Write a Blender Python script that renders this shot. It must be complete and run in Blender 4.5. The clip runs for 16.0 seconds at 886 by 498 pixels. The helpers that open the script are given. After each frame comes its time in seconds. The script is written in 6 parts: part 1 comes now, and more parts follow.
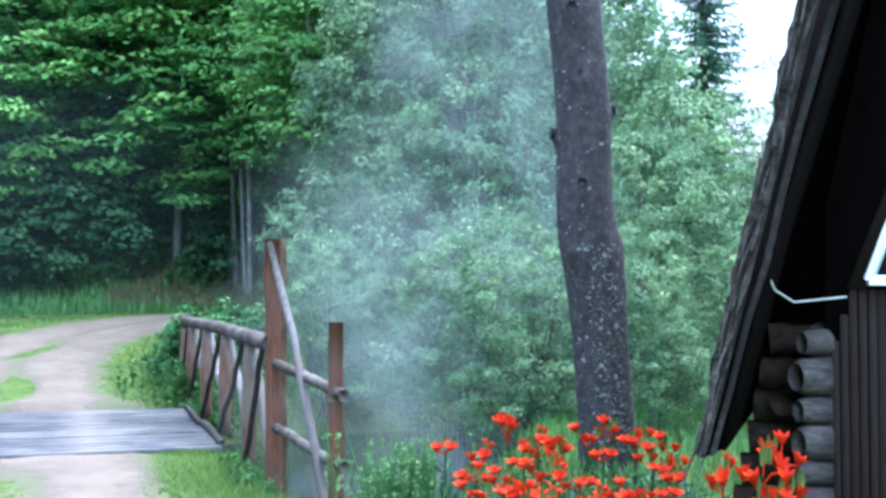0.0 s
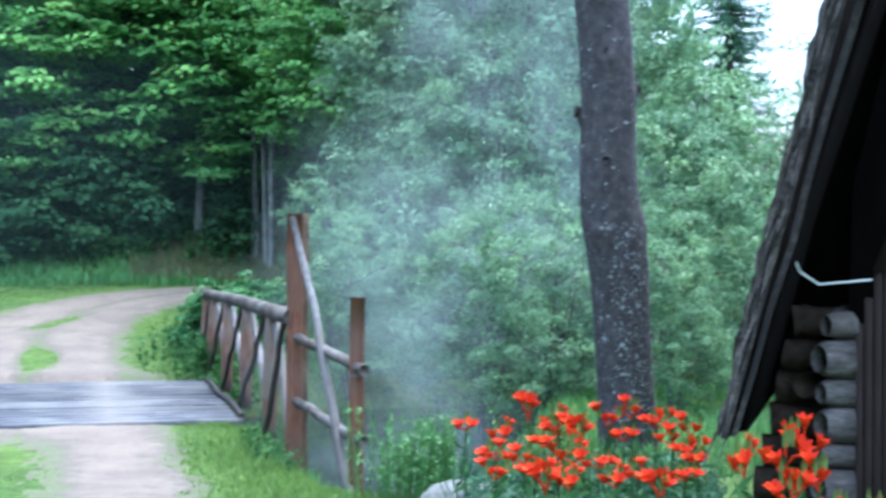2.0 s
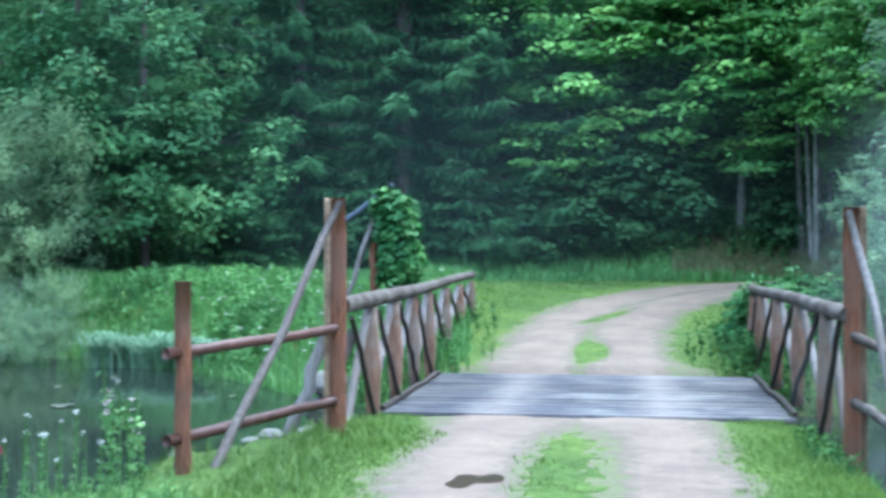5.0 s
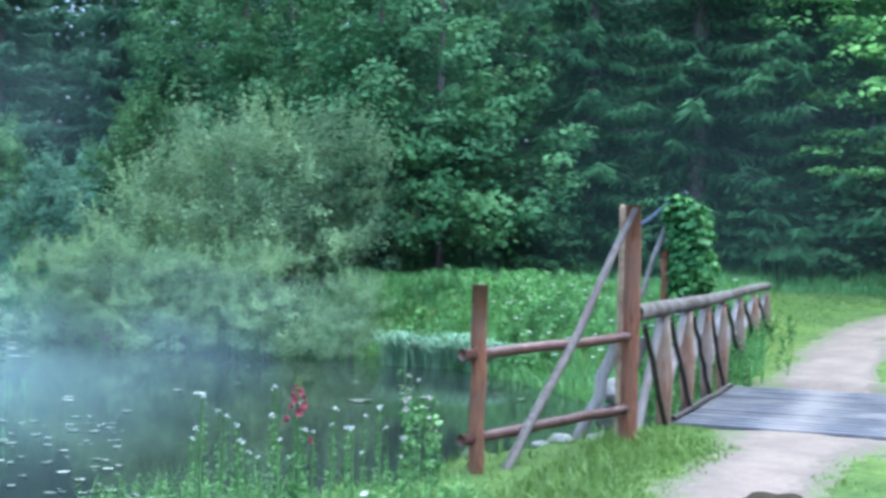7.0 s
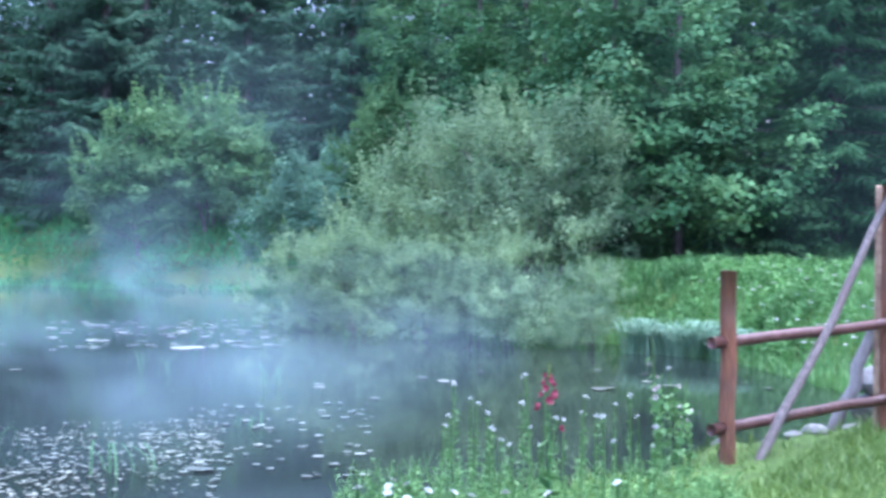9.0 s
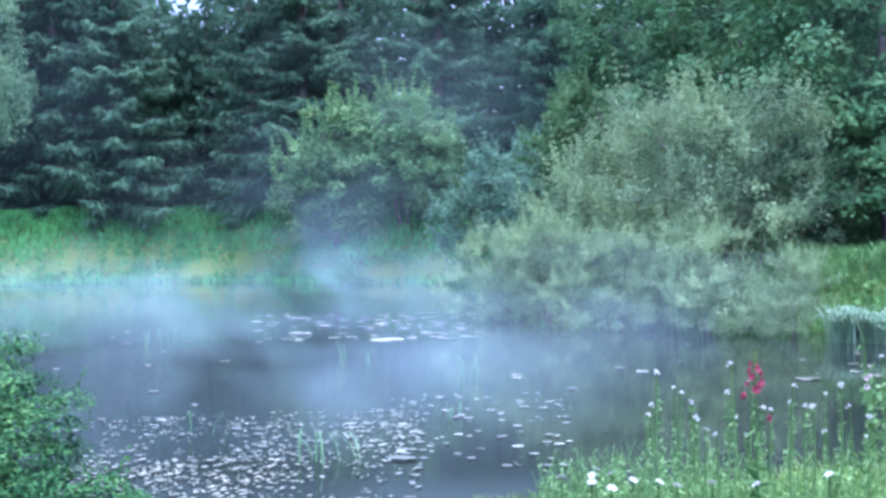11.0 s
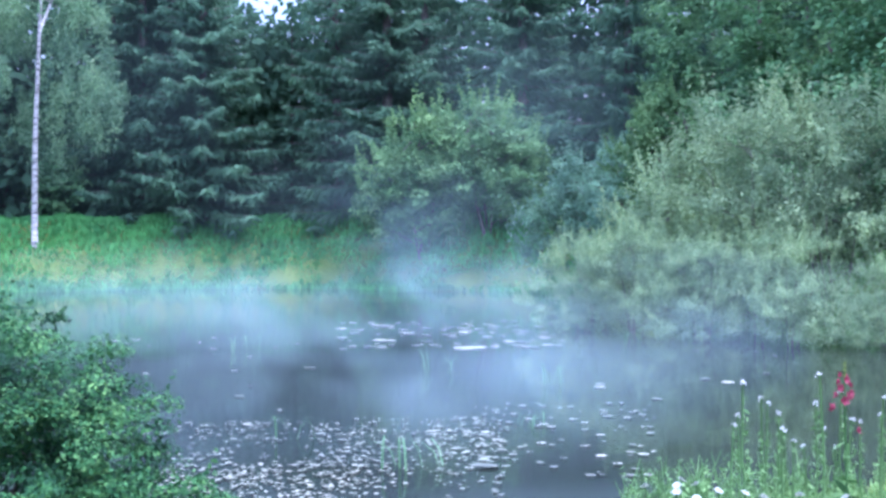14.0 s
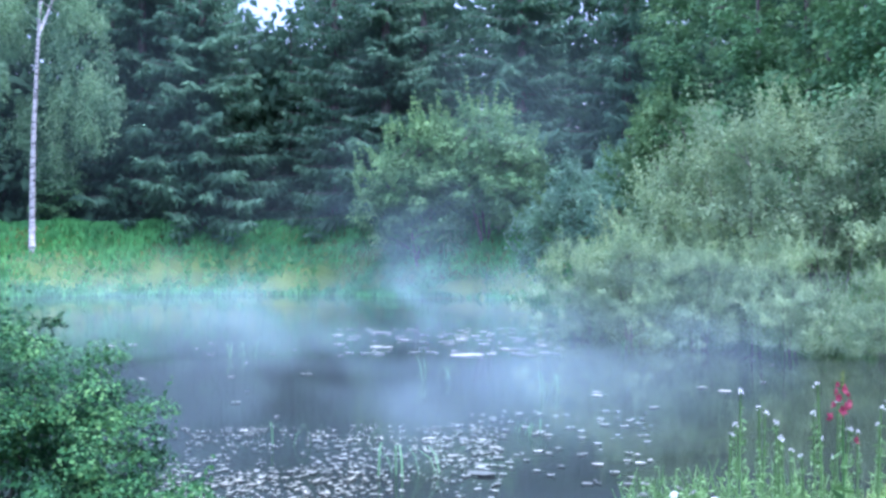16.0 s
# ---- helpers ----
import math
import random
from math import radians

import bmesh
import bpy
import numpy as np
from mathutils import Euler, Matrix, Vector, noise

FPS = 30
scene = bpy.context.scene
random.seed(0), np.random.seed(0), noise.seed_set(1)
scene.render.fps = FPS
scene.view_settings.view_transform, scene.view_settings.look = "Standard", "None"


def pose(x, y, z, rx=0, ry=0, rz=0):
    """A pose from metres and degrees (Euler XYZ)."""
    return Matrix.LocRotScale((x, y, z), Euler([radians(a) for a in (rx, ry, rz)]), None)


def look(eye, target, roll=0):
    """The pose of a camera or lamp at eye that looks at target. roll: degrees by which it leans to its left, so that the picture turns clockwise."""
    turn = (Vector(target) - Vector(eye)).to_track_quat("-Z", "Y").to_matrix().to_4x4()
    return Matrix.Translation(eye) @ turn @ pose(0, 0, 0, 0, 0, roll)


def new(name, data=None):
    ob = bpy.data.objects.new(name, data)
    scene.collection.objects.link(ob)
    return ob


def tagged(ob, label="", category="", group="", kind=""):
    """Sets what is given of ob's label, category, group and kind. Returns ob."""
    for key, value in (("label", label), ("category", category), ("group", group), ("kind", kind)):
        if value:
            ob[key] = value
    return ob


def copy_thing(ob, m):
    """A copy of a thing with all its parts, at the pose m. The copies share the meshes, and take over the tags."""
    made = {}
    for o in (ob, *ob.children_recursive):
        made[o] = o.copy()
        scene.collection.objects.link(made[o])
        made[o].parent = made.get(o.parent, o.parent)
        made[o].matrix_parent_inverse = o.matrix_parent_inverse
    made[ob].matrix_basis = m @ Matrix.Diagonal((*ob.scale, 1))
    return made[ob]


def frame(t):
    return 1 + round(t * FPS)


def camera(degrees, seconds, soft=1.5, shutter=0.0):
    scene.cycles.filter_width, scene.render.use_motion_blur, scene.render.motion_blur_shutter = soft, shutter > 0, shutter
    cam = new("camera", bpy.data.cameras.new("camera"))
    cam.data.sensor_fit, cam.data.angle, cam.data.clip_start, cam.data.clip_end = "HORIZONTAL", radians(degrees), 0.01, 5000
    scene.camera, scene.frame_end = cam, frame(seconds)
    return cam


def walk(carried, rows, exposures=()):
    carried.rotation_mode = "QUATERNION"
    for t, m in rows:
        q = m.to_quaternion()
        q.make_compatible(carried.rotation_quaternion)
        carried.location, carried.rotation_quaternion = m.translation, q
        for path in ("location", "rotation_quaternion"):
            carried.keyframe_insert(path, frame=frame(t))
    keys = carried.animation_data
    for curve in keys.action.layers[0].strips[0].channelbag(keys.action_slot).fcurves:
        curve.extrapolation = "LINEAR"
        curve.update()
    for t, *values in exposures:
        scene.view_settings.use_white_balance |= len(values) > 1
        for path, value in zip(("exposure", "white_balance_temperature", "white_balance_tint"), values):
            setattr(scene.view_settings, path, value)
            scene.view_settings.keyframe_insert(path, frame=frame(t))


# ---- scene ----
# camera: it stands in the yard and turns from the hut over the bridge to the pond
cam = camera(38.4, 16.0, soft=3.0, shutter=0.6)
STAND = [  # seconds, place, heading, tilt, lean
    (0.0, 0.181, 0.006, 1.618, -16.41, 1.38, -0.35),
    (0.5, 0.180, 0.008, 1.619, -16.49, 1.11, -0.51),
    (1.0, 0.179, 0.009, 1.621, -16.63, 0.98, 0.03),
    (1.5, 0.172, 0.014, 1.621, -16.62, 0.69, 0.38),
    (2.0, 0.161, 0.012, 1.619, -15.52, 0.33, 0.47),
    (2.5, 0.138, 0.018, 1.620, -11.15, -0.23, 0.11),
    (3.0, 0.121, 0.023, 1.620, -8.14, -0.50, 0.07),
    (3.5, 0.107, 0.035, 1.623, -4.17, -0.40, -0.41),
    (4.0, 0.078, 0.048, 1.624, 0.44, -0.13, -0.01),
    (4.5, 0.062, 0.044, 1.626, 4.85, -0.04, 0.17),
    (5.0, 0.050, 0.030, 1.627, 8.35, 0.03, -0.05),
    (5.2, 0.044, 0.027, 1.626, 9.59, -0.06, 0.25),
    (7.3, -0.015, -0.003, 1.630, 22.65, 0.01, 0.90),
    (7.5, -0.021, -0.006, 1.633, 23.47, -0.22, 0.60),
    (8.0, -0.039, -0.007, 1.634, 26.13, -0.44, 0.54),
    (8.5, -0.059, -0.006, 1.631, 28.98, -0.52, -0.04),
    (9.0, -0.070, -0.012, 1.625, 31.78, -0.50, 0.28),
    (9.5, -0.087, -0.023, 1.621, 34.53, -0.60, 0.15),
    (9.7, -0.086, -0.026, 1.620, 35.64, -0.66, 0.08),
    (12.0, -0.090, -0.055, 1.612, 42.57, -0.75, -1.14),
    (12.5, -0.088, -0.060, 1.610, 43.50, -0.68, -0.97),
    (13.0, -0.082, -0.060, 1.612, 43.98, -0.64, -1.05),
    (13.5, -0.081, -0.059, 1.612, 44.33, -0.55, -0.86),
    (14.0, -0.080, -0.060, 1.610, 44.18, -0.41, -0.58),
    (14.5, -0.081, -0.060, 1.610, 44.07, -0.31, -0.44),
    (15.0, -0.087, -0.062, 1.608, 43.74, -0.23, -0.19),
    (15.5, -0.090, -0.060, 1.615, 43.83, -0.14, -0.09),
    (16.0, -0.087, -0.060, 1.612, 44.06, -0.10, -0.23),
]
walk(cam, [(t, pose(x, y, z, 0, 0, a) @ pose(0, 0, 0, 90 + p) @ pose(0, 0, 0, 0, 0, o)) for t, x, y, z, a, p, o in STAND],
     exposures=[(0.0, 2.16, 4700, 4), (5.0, 2.0, 4660, -2), (7.5, 2.06, 4670, 5), (9.0, 2.24, 4660, 22), (12.0, 2.31, 4720, 28), (16.0, 2.31, 4720, 28)])

# light: an even evening sky, the sun behind the trees
world = bpy.data.worlds.new("evening_sky")
scene.world = world
world.use_nodes = True
wn = world.node_tree
sky = wn.nodes.new("ShaderNodeTexSky")
sky.sky_type, sky.sun_disc = "NISHITA", False
sky.sun_elevation, sky.sun_rotation = radians(67), radians(40)
sky.air_density, sky.dust_density, sky.ozone_density = 1.0, 9.0, 1.0
wn.links.new(sky.outputs[0], wn.nodes["Background"].inputs[0])
wn.nodes["Background"].inputs[1].default_value = 0.15
sun = new("sun", bpy.data.lights.new("sun", "SUN"))
sun.data.energy, sun.data.angle, sun.data.color = 1.5, radians(110), (1.0, 0.97, 0.92)
sun.matrix_world = look((5, -24, 44), (0, 0, 0))

# ---- building helpers ----
def smooth(a, b, v):
    k = np.clip((np.asarray(v, float) - a) / (b - a), 0, 1)
    return k * k * (3 - 2 * k)


def mesh_from(name, verts, faces, mat=None, shade=False):
    """A mesh from an array of corners and one or more arrays of faces."""
    me = bpy.data.meshes.new(name)
    verts = np.asarray(verts, np.float32)
    blocks = faces if isinstance(faces, list) else [faces]
    blocks = [np.asarray(b, np.int32) for b in blocks if len(b)]
    idx = np.concatenate([b.ravel() for b in blocks])
    counts = np.concatenate([np.full(len(b), b.shape[1], np.int32) for b in blocks])
    me.vertices.add(len(verts))
    me.vertices.foreach_set("co", verts.ravel())
    me.loops.add(len(idx))
    me.loops.foreach_set("vertex_index", idx)
    me.polygons.add(len(counts))
    me.polygons.foreach_set("loop_start", np.concatenate([[0], np.cumsum(counts)[:-1]]).astype(np.int32))
    me.polygons.foreach_set("loop_total", counts)
    if shade:
        me.polygons.foreach_set("use_smooth", np.ones(len(counts), bool))
    me.update(calc_edges=True)
    if mat:
        me.materials.append(mat)
    return me


def add(name, verts, faces, mat, parent=None, label="", shade=False, kind=""):
    ob = new(name, mesh_from(name, verts, faces, mat, shade))
    if parent:
        ob.parent = parent
    return tagged(ob, label, kind=kind)


def empty(name, x, y, z, rz=0.0, label="", category="", group="", kind=""):
    ob = new(name)
    ob.matrix_world = pose(x, y, z, 0, 0, rz)
    ob.empty_display_size = 0.2
    return tagged(ob, label, category, group, kind)


def join(*pieces):
    """Several (verts, quads, tris) into one."""
    vs, qs, ts, n = [], [], [], 0
    for v, q, t in pieces:
        vs.append(np.asarray(v, float).reshape(-1, 3))
        qs.append(np.asarray(q, int).reshape(-1, 4) + n)
        ts.append(np.asarray(t, int).reshape(-1, 3) + n)
        n += len(vs[-1])
    return np.concatenate(vs), [np.concatenate(qs), np.concatenate(ts)]


NONE4, NONE3 = np.zeros((0, 4), int), np.zeros((0, 3), int)


def tube(points, radii, seg=8, rough=0.0, rng=None, cap=True):
    """A bent, tapering round pole through the points."""
    p = np.asarray(points, float)
    n = len(p)
    r = np.full(n, radii, float) if np.isscalar(radii) else np.asarray(radii, float)
    d = np.gradient(p, axis=0)
    d /= np.linalg.norm(d, axis=1)[:, None] + 1e-9
    ref = np.array([0.0, 0.0, 1.0]) if abs(d[:, 2]).mean() < 0.8 else np.array([1.0, 0.0, 0.0])
    a = np.cross(d, ref)
    a /= np.linalg.norm(a, axis=1)[:, None] + 1e-9
    b = np.cross(d, a)
    ang = np.arange(seg) / seg * 2 * math.pi
    ring = np.cos(ang)[None, :, None] * a[:, None] + np.sin(ang)[None, :, None] * b[:, None]
    rr = r[:, None] * np.ones(seg)
    if rough and rng is not None:
        rr = rr * (1 + rough * rng.normal(size=rr.shape))
    v = (p[:, None] + ring * rr[..., None]).reshape(-1, 3)
    i, j = np.meshgrid(np.arange(n - 1), np.arange(seg), indexing="ij")
    k = (j + 1) % seg
    q = np.stack([i * seg + j, i * seg + k, (i + 1) * seg + k, (i + 1) * seg + j], -1).reshape(-1, 4)
    t = NONE3
    if cap:
        v = np.concatenate([v, p[[0]], p[[-1]]])
        m = np.arange(seg)
        t = np.concatenate([np.stack([np.full(seg, n * seg), m, (m + 1) % seg], -1),
                            np.stack([np.full(seg, n * seg + 1), (n - 1) * seg + (m + 1) % seg, (n - 1) * seg + m], -1)])
    return v, q, t


def pole(a, b, r0, r1=None, n=7, bend=0.01, seed=0, seg=10, rough=0.03):
    """A natural round pole from a to b."""
    rng = np.random.default_rng(seed)
    a, b = np.asarray(a, float), np.asarray(b, float)
    k = np.linspace(0, 1, n)[:, None]
    p = a + (b - a) * k
    w = rng.normal(size=(n, 3)) * bend
    w[0] = w[-1] = 0
    p = p + w
    return tube(p, np.linspace(r0, r1 or r0, n), seg, rough, rng)


def block(cx, cy, cz, sx, sy, sz, bevel=0.006, rz=0.0, wob=0.0, seed=0):
    """A board with eased edges, turned about z: corners, faces."""
    bm = bmesh.new()
    bmesh.ops.create_cube(bm, size=1)
    bmesh.ops.scale(bm, vec=(sx, sy, sz), verts=bm.verts)
    if bevel:
        bmesh.ops.bevel(bm, geom=bm.edges[:], offset=bevel, segments=1, affect="EDGES", clamp_overlap=True)
    rng = np.random.default_rng(seed)
    m = pose(cx, cy, cz, 0, 0, rz)
    v = np.array([m @ vv.co for vv in bm.verts])
    v += rng.normal(size=v.shape) * wob
    bm.verts.index_update()
    q = [[w.index for w in f.verts] for f in bm.faces if len(f.verts) == 4]
    t = [[w.index for w in f.verts] for f in bm.faces if len(f.verts) == 3]
    bm.free()
    return v, np.array(q, int).reshape(-1, 4), np.array(t, int).reshape(-1, 3)


def beam(a, b, w, d, seed=0, wob=0.003):
    """A sawn board from a to b, w wide and d thick."""
    v, q, t = block(0, 0, 0, w, d, 1.0, 0.004, 0, 0, seed)
    a, b = Vector(a), Vector(b)
    axis = b - a
    v = v.copy()
    v[:, 2] *= axis.length
    rot = axis.to_track_quat("Z", "Y").to_matrix()
    mid = (a + b) / 2
    v = np.array([rot @ Vector(p) + mid for p in v])
    v += np.random.default_rng(seed).normal(size=v.shape) * wob
    return v, q, t


# ---- materials ----
def nodes_of(name):
    m = bpy.data.materials.new(name)
    m.use_nodes = True
    return m, m.node_tree, m.node_tree.nodes["Principled BSDF"]


def ramp(nt, source, stops):
    r = nt.nodes.new("ShaderNodeValToRGB")
    while len(r.color_ramp.elements) < len(stops):
        r.color_ramp.elements.new(0.5)
    for e, (p, c) in zip(r.color_ramp.elements, stops):
        e.position, e.color = p, (*c, 1)
    nt.links.new(source, r.inputs[0])
    return r.outputs[0]


def tex(nt, scale, detail=6, rough=0.6, stretch=(1, 1, 1), coords="Object"):
    c = nt.nodes.new("ShaderNodeTexCoord")
    mp = nt.nodes.new("ShaderNodeMapping")
    mp.inputs["Scale"].default_value = stretch
    nt.links.new(c.outputs[coords], mp.inputs[0])
    n = nt.nodes.new("ShaderNodeTexNoise")
    n.inputs["Scale"].default_value, n.inputs["Detail"].default_value, n.inputs["Roughness"].default_value = scale, detail, rough
    nt.links.new(mp.outputs[0], n.inputs["Vector"])
    return n.outputs[0]


def mixc(nt, fac, a, b, mode="MIX"):
    m = nt.nodes.new("ShaderNodeMix")
    m.data_type, m.blend_type = "RGBA", mode
    for sock, val in ((m.inputs[0], fac), (m.inputs[6], a), (m.inputs[7], b)):
        if isinstance(val, (int, float)):
            sock.default_value = val
        elif isinstance(val, tuple):
            sock.default_value = (*val, 1)
        else:
            nt.links.new(val, sock)
    return m.outputs[2]


def math_node(nt, op, a, b=0.0):
    m = nt.nodes.new("ShaderNodeMath")
    m.operation = op
    for sock, val in ((m.inputs[0], a), (m.inputs[1], b)):
        if isinstance(val, (int, float)):
            sock.default_value = val
        else:
            nt.links.new(val, sock)
    return m.outputs[0]


def relief(nt, bsdf, source, strength=0.4, distance=0.01):
    b = nt.nodes.new("ShaderNodeBump")
    b.inputs["Strength"].default_value, b.inputs["Distance"].default_value = strength, distance
    nt.links.new(source, b.inputs["Height"])
    nt.links.new(b.outputs[0], bsdf.inputs["Normal"])


def rough_mat(name, stops, scale, stretch=(1, 1, 1), stains=None, rough=0.8, bump=0.5, dist=0.006, stain_scale=1.5, vary=0.15, gloss=0.3):
    """A weathered surface: grain from stops, larger stains over it, small change from thing to thing."""
    m, nt, b = nodes_of(name)
    g = tex(nt, scale, 8, 0.65, stretch)
    col = ramp(nt, g, stops)
    if stains:
        s = ramp(nt, tex(nt, stain_scale, 5, 0.6), [(0.45, (0, 0, 0)), (0.62, (1, 1, 1))])
        col = mixc(nt, s, col, stains)
    info = nt.nodes.new("ShaderNodeObjectInfo")
    hsv = nt.nodes.new("ShaderNodeHueSaturation")
    nt.links.new(math_node(nt, "ADD", math_node(nt, "MULTIPLY", info.outputs["Random"], 2 * vary), 1 - vary), hsv.inputs["Value"])
    nt.links.new(col, hsv.inputs["Color"])
    nt.links.new(hsv.outputs[0], b.inputs["Base Color"])
    b.inputs["Roughness"].default_value = rough
    b.inputs["Specular IOR Level"].default_value = gloss
    relief(nt, b, g, bump, dist)
    return m


def leaf_mat(name, dark, mid, light, glow=0.35, rough=0.55, gloss=0.25, even=0.0):
    """Leaves: each one and each spray a little different, light passing through them."""
    m, nt, b = nodes_of(name)
    geo = nt.nodes.new("ShaderNodeNewGeometry")
    info = nt.nodes.new("ShaderNodeObjectInfo")
    dark, light = [tuple(p + (q - p) * even for p, q in zip(c, mid)) for c in (dark, light)]
    col = ramp(nt, geo.outputs["Random Per Island"], [(0.0, dark), (0.5, mid), (1.0, light)])
    big = ramp(nt, tex(nt, 0.5, 3, 0.5), [(0.35, (0.75, 0.78, 0.8)), (0.65, (1.15, 1.12, 1.0))])
    col = mixc(nt, 1.0, col, big, "MULTIPLY")
    spray = nt.nodes.new("ShaderNodeAttribute")
    spray.attribute_name = "tone"
    hsv = nt.nodes.new("ShaderNodeHueSaturation")
    each = math_node(nt, "ADD", math_node(nt, "MULTIPLY", info.outputs["Random"], 0.3), 0.98)
    nt.links.new(math_node(nt, "MULTIPLY", each, math_node(nt, "ADD", spray.outputs["Fac"], 1.0)), hsv.inputs["Value"])
    nt.links.new(math_node(nt, "SUBTRACT", 0.5, math_node(nt, "MULTIPLY", spray.outputs["Fac"], 0.05)), hsv.inputs["Hue"])
    nt.links.new(col, hsv.inputs["Color"])
    nt.links.new(hsv.outputs[0], b.inputs["Base Color"])
    b.inputs["Roughness"].default_value = rough
    b.inputs["Specular IOR Level"].default_value = gloss
    tr = nt.nodes.new("ShaderNodeBsdfTranslucent")
    nt.links.new(hsv.outputs[0], tr.inputs[0])
    mx = nt.nodes.new("ShaderNodeMixShader")
    mx.inputs[0].default_value = glow
    nt.links.new(b.outputs[0], mx.inputs[1])
    nt.links.new(tr.outputs[0], mx.inputs[2])
    nt.links.new(mx.outputs[0], nt.nodes["Material Output"].inputs[0])
    return m


M_MAPLE = leaf_mat("maple_leaves", (0.098, 0.209, 0.060), (0.176, 0.351, 0.096), (0.293, 0.499, 0.132), even=0.6)
M_BROAD = leaf_mat("broad_leaves", (0.051, 0.106, 0.051), (0.079, 0.164, 0.069), (0.117, 0.223, 0.088), 0.35, 0.65, 0.12, even=0.75)
M_WILLOW = leaf_mat("willow_leaves", (0.085, 0.154, 0.080), (0.148, 0.245, 0.125), (0.239, 0.342, 0.188), 0.35, even=0.6)
M_SALLOW = leaf_mat("sallow_leaves", (0.126, 0.197, 0.102), (0.168, 0.247, 0.131), (0.220, 0.309, 0.167), 0.4, 0.7, 0.08, even=0.85)
M_ALDER = leaf_mat("alder_leaves", (0.068, 0.140, 0.059), (0.096, 0.181, 0.075), (0.124, 0.219, 0.090), 0.4, 0.7, 0.1, even=0.75)
M_SPRUCE = leaf_mat("spruce_needles", (0.046, 0.108, 0.052), (0.072, 0.160, 0.068), (0.108, 0.212, 0.083), 0.4, 0.85, 0.1, even=0.6)
M_FIR = leaf_mat("dark_needles", (0.054, 0.112, 0.075), (0.072, 0.141, 0.087), (0.099, 0.174, 0.105), 0.45, 0.85, 0.1, even=0.6)
M_FARGRASS = leaf_mat("meadow_grass", (0.036, 0.114, 0.036), (0.060, 0.176, 0.053), (0.093, 0.229, 0.075), 0.15, 0.9, 0.03, even=0.85)
M_BLUEBUSH = leaf_mat("bluish_leaves", (0.085, 0.155, 0.115), (0.115, 0.20, 0.14), (0.15, 0.245, 0.165), 0.4, 0.7, 0.1, even=0.75)
M_SEDGE = leaf_mat("sedge_blades", (0.096, 0.170, 0.104), (0.144, 0.238, 0.152), (0.200, 0.297, 0.208), 0.3)
M_BIRCHLEAF = leaf_mat("birch_leaves", (0.060, 0.128, 0.064), (0.105, 0.195, 0.096), (0.165, 0.270, 0.128), 0.3, even=0.6)
M_VINE = leaf_mat("vine_leaves", (0.03, 0.09, 0.025), (0.06, 0.16, 0.045), (0.13, 0.26, 0.08), 0.3, even=0.6)
M_GRASS = leaf_mat("grass_blades", (0.05, 0.10, 0.02), (0.085, 0.165, 0.03), (0.14, 0.22, 0.055), 0.3)
M_LAWN = leaf_mat("lawn_blades", (0.067, 0.114, 0.024), (0.107, 0.175, 0.037), (0.156, 0.232, 0.057), 0.3)
M_REED = leaf_mat("tall_grass", (0.062, 0.142, 0.044), (0.105, 0.222, 0.064), (0.167, 0.296, 0.099), 0.3, even=0.5)
M_HERB = leaf_mat("herb_leaves", (0.03, 0.075, 0.024), (0.06, 0.13, 0.04), (0.105, 0.19, 0.06), 0.3, 0.7, 0.1)
M_DRYGRASS = leaf_mat("dry_grass", (0.10, 0.10, 0.05), (0.17, 0.16, 0.08), (0.24, 0.22, 0.12), 0.25)
M_BARK = rough_mat("bark", [(0.3, (0.035, 0.03, 0.028)), (0.55, (0.10, 0.085, 0.078)), (0.75, (0.17, 0.15, 0.14))], 14, (1, 1, 0.35), None, 0.9, 0.8, 0.02)
M_PALEBARK = rough_mat("pale_bark", [(0.3, (0.10, 0.10, 0.09)), (0.7, (0.26, 0.25, 0.23))], 12, (1, 1, 0.4), (0.08, 0.09, 0.07), 0.85, 0.5, 0.01)
M_BIRCH = rough_mat("birch_bark", [(0.38, (0.05, 0.05, 0.05)), (0.50, (0.26, 0.26, 0.25)), (0.8, (0.42, 0.42, 0.41))], 3, (1, 1, 3), None, 0.7, 0.3, 0.01)


# ---- ground ----
WATER = -0.45
SHORE = [(-2.7, 12.7), (-3.5, 10.9), (-4.0, 9.4), (-3.8, 7.9), (-4.3, 6.7), (-5.0, 5.9), (-5.9, 4.8), (-6.9, 4.2), (-8.6, 2.5), (-11, 0),
         (-20, -4), (-40, -4), (-56, 4), (-55, 15), (-50, 27), (-46.7, 32.7), (-41.5, 36.2), (-37, 35.6), (-32.5, 38), (-28, 35), (-22, 28.5),
         (-18.8, 26.2), (-13.8, 24.2), (-9.8, 23), (-6.7, 20.5), (-4.0, 17.2), (-2.7, 16.3), (1.8, 16.3), (3.5, 16.7), (6, 17.3),
         (10, 17.6), (10, 15.8), (6.2, 14.8), (4.6, 13.2), (3.9, 11.0), (3.4, 8.95), (2.75, 8.55), (2.2, 8.9), (2.0, 9.9), (2.15, 11.2), (1.8, 12.7)]
ROAD = [(-0.4, -14), (-0.4, 0), (-0.42, 12), (-0.62, 17), (-0.64, 20.5), (-0.12, 23.7), (1.5, 26.5), (4.2, 28.9), (9, 31), (18, 32)]


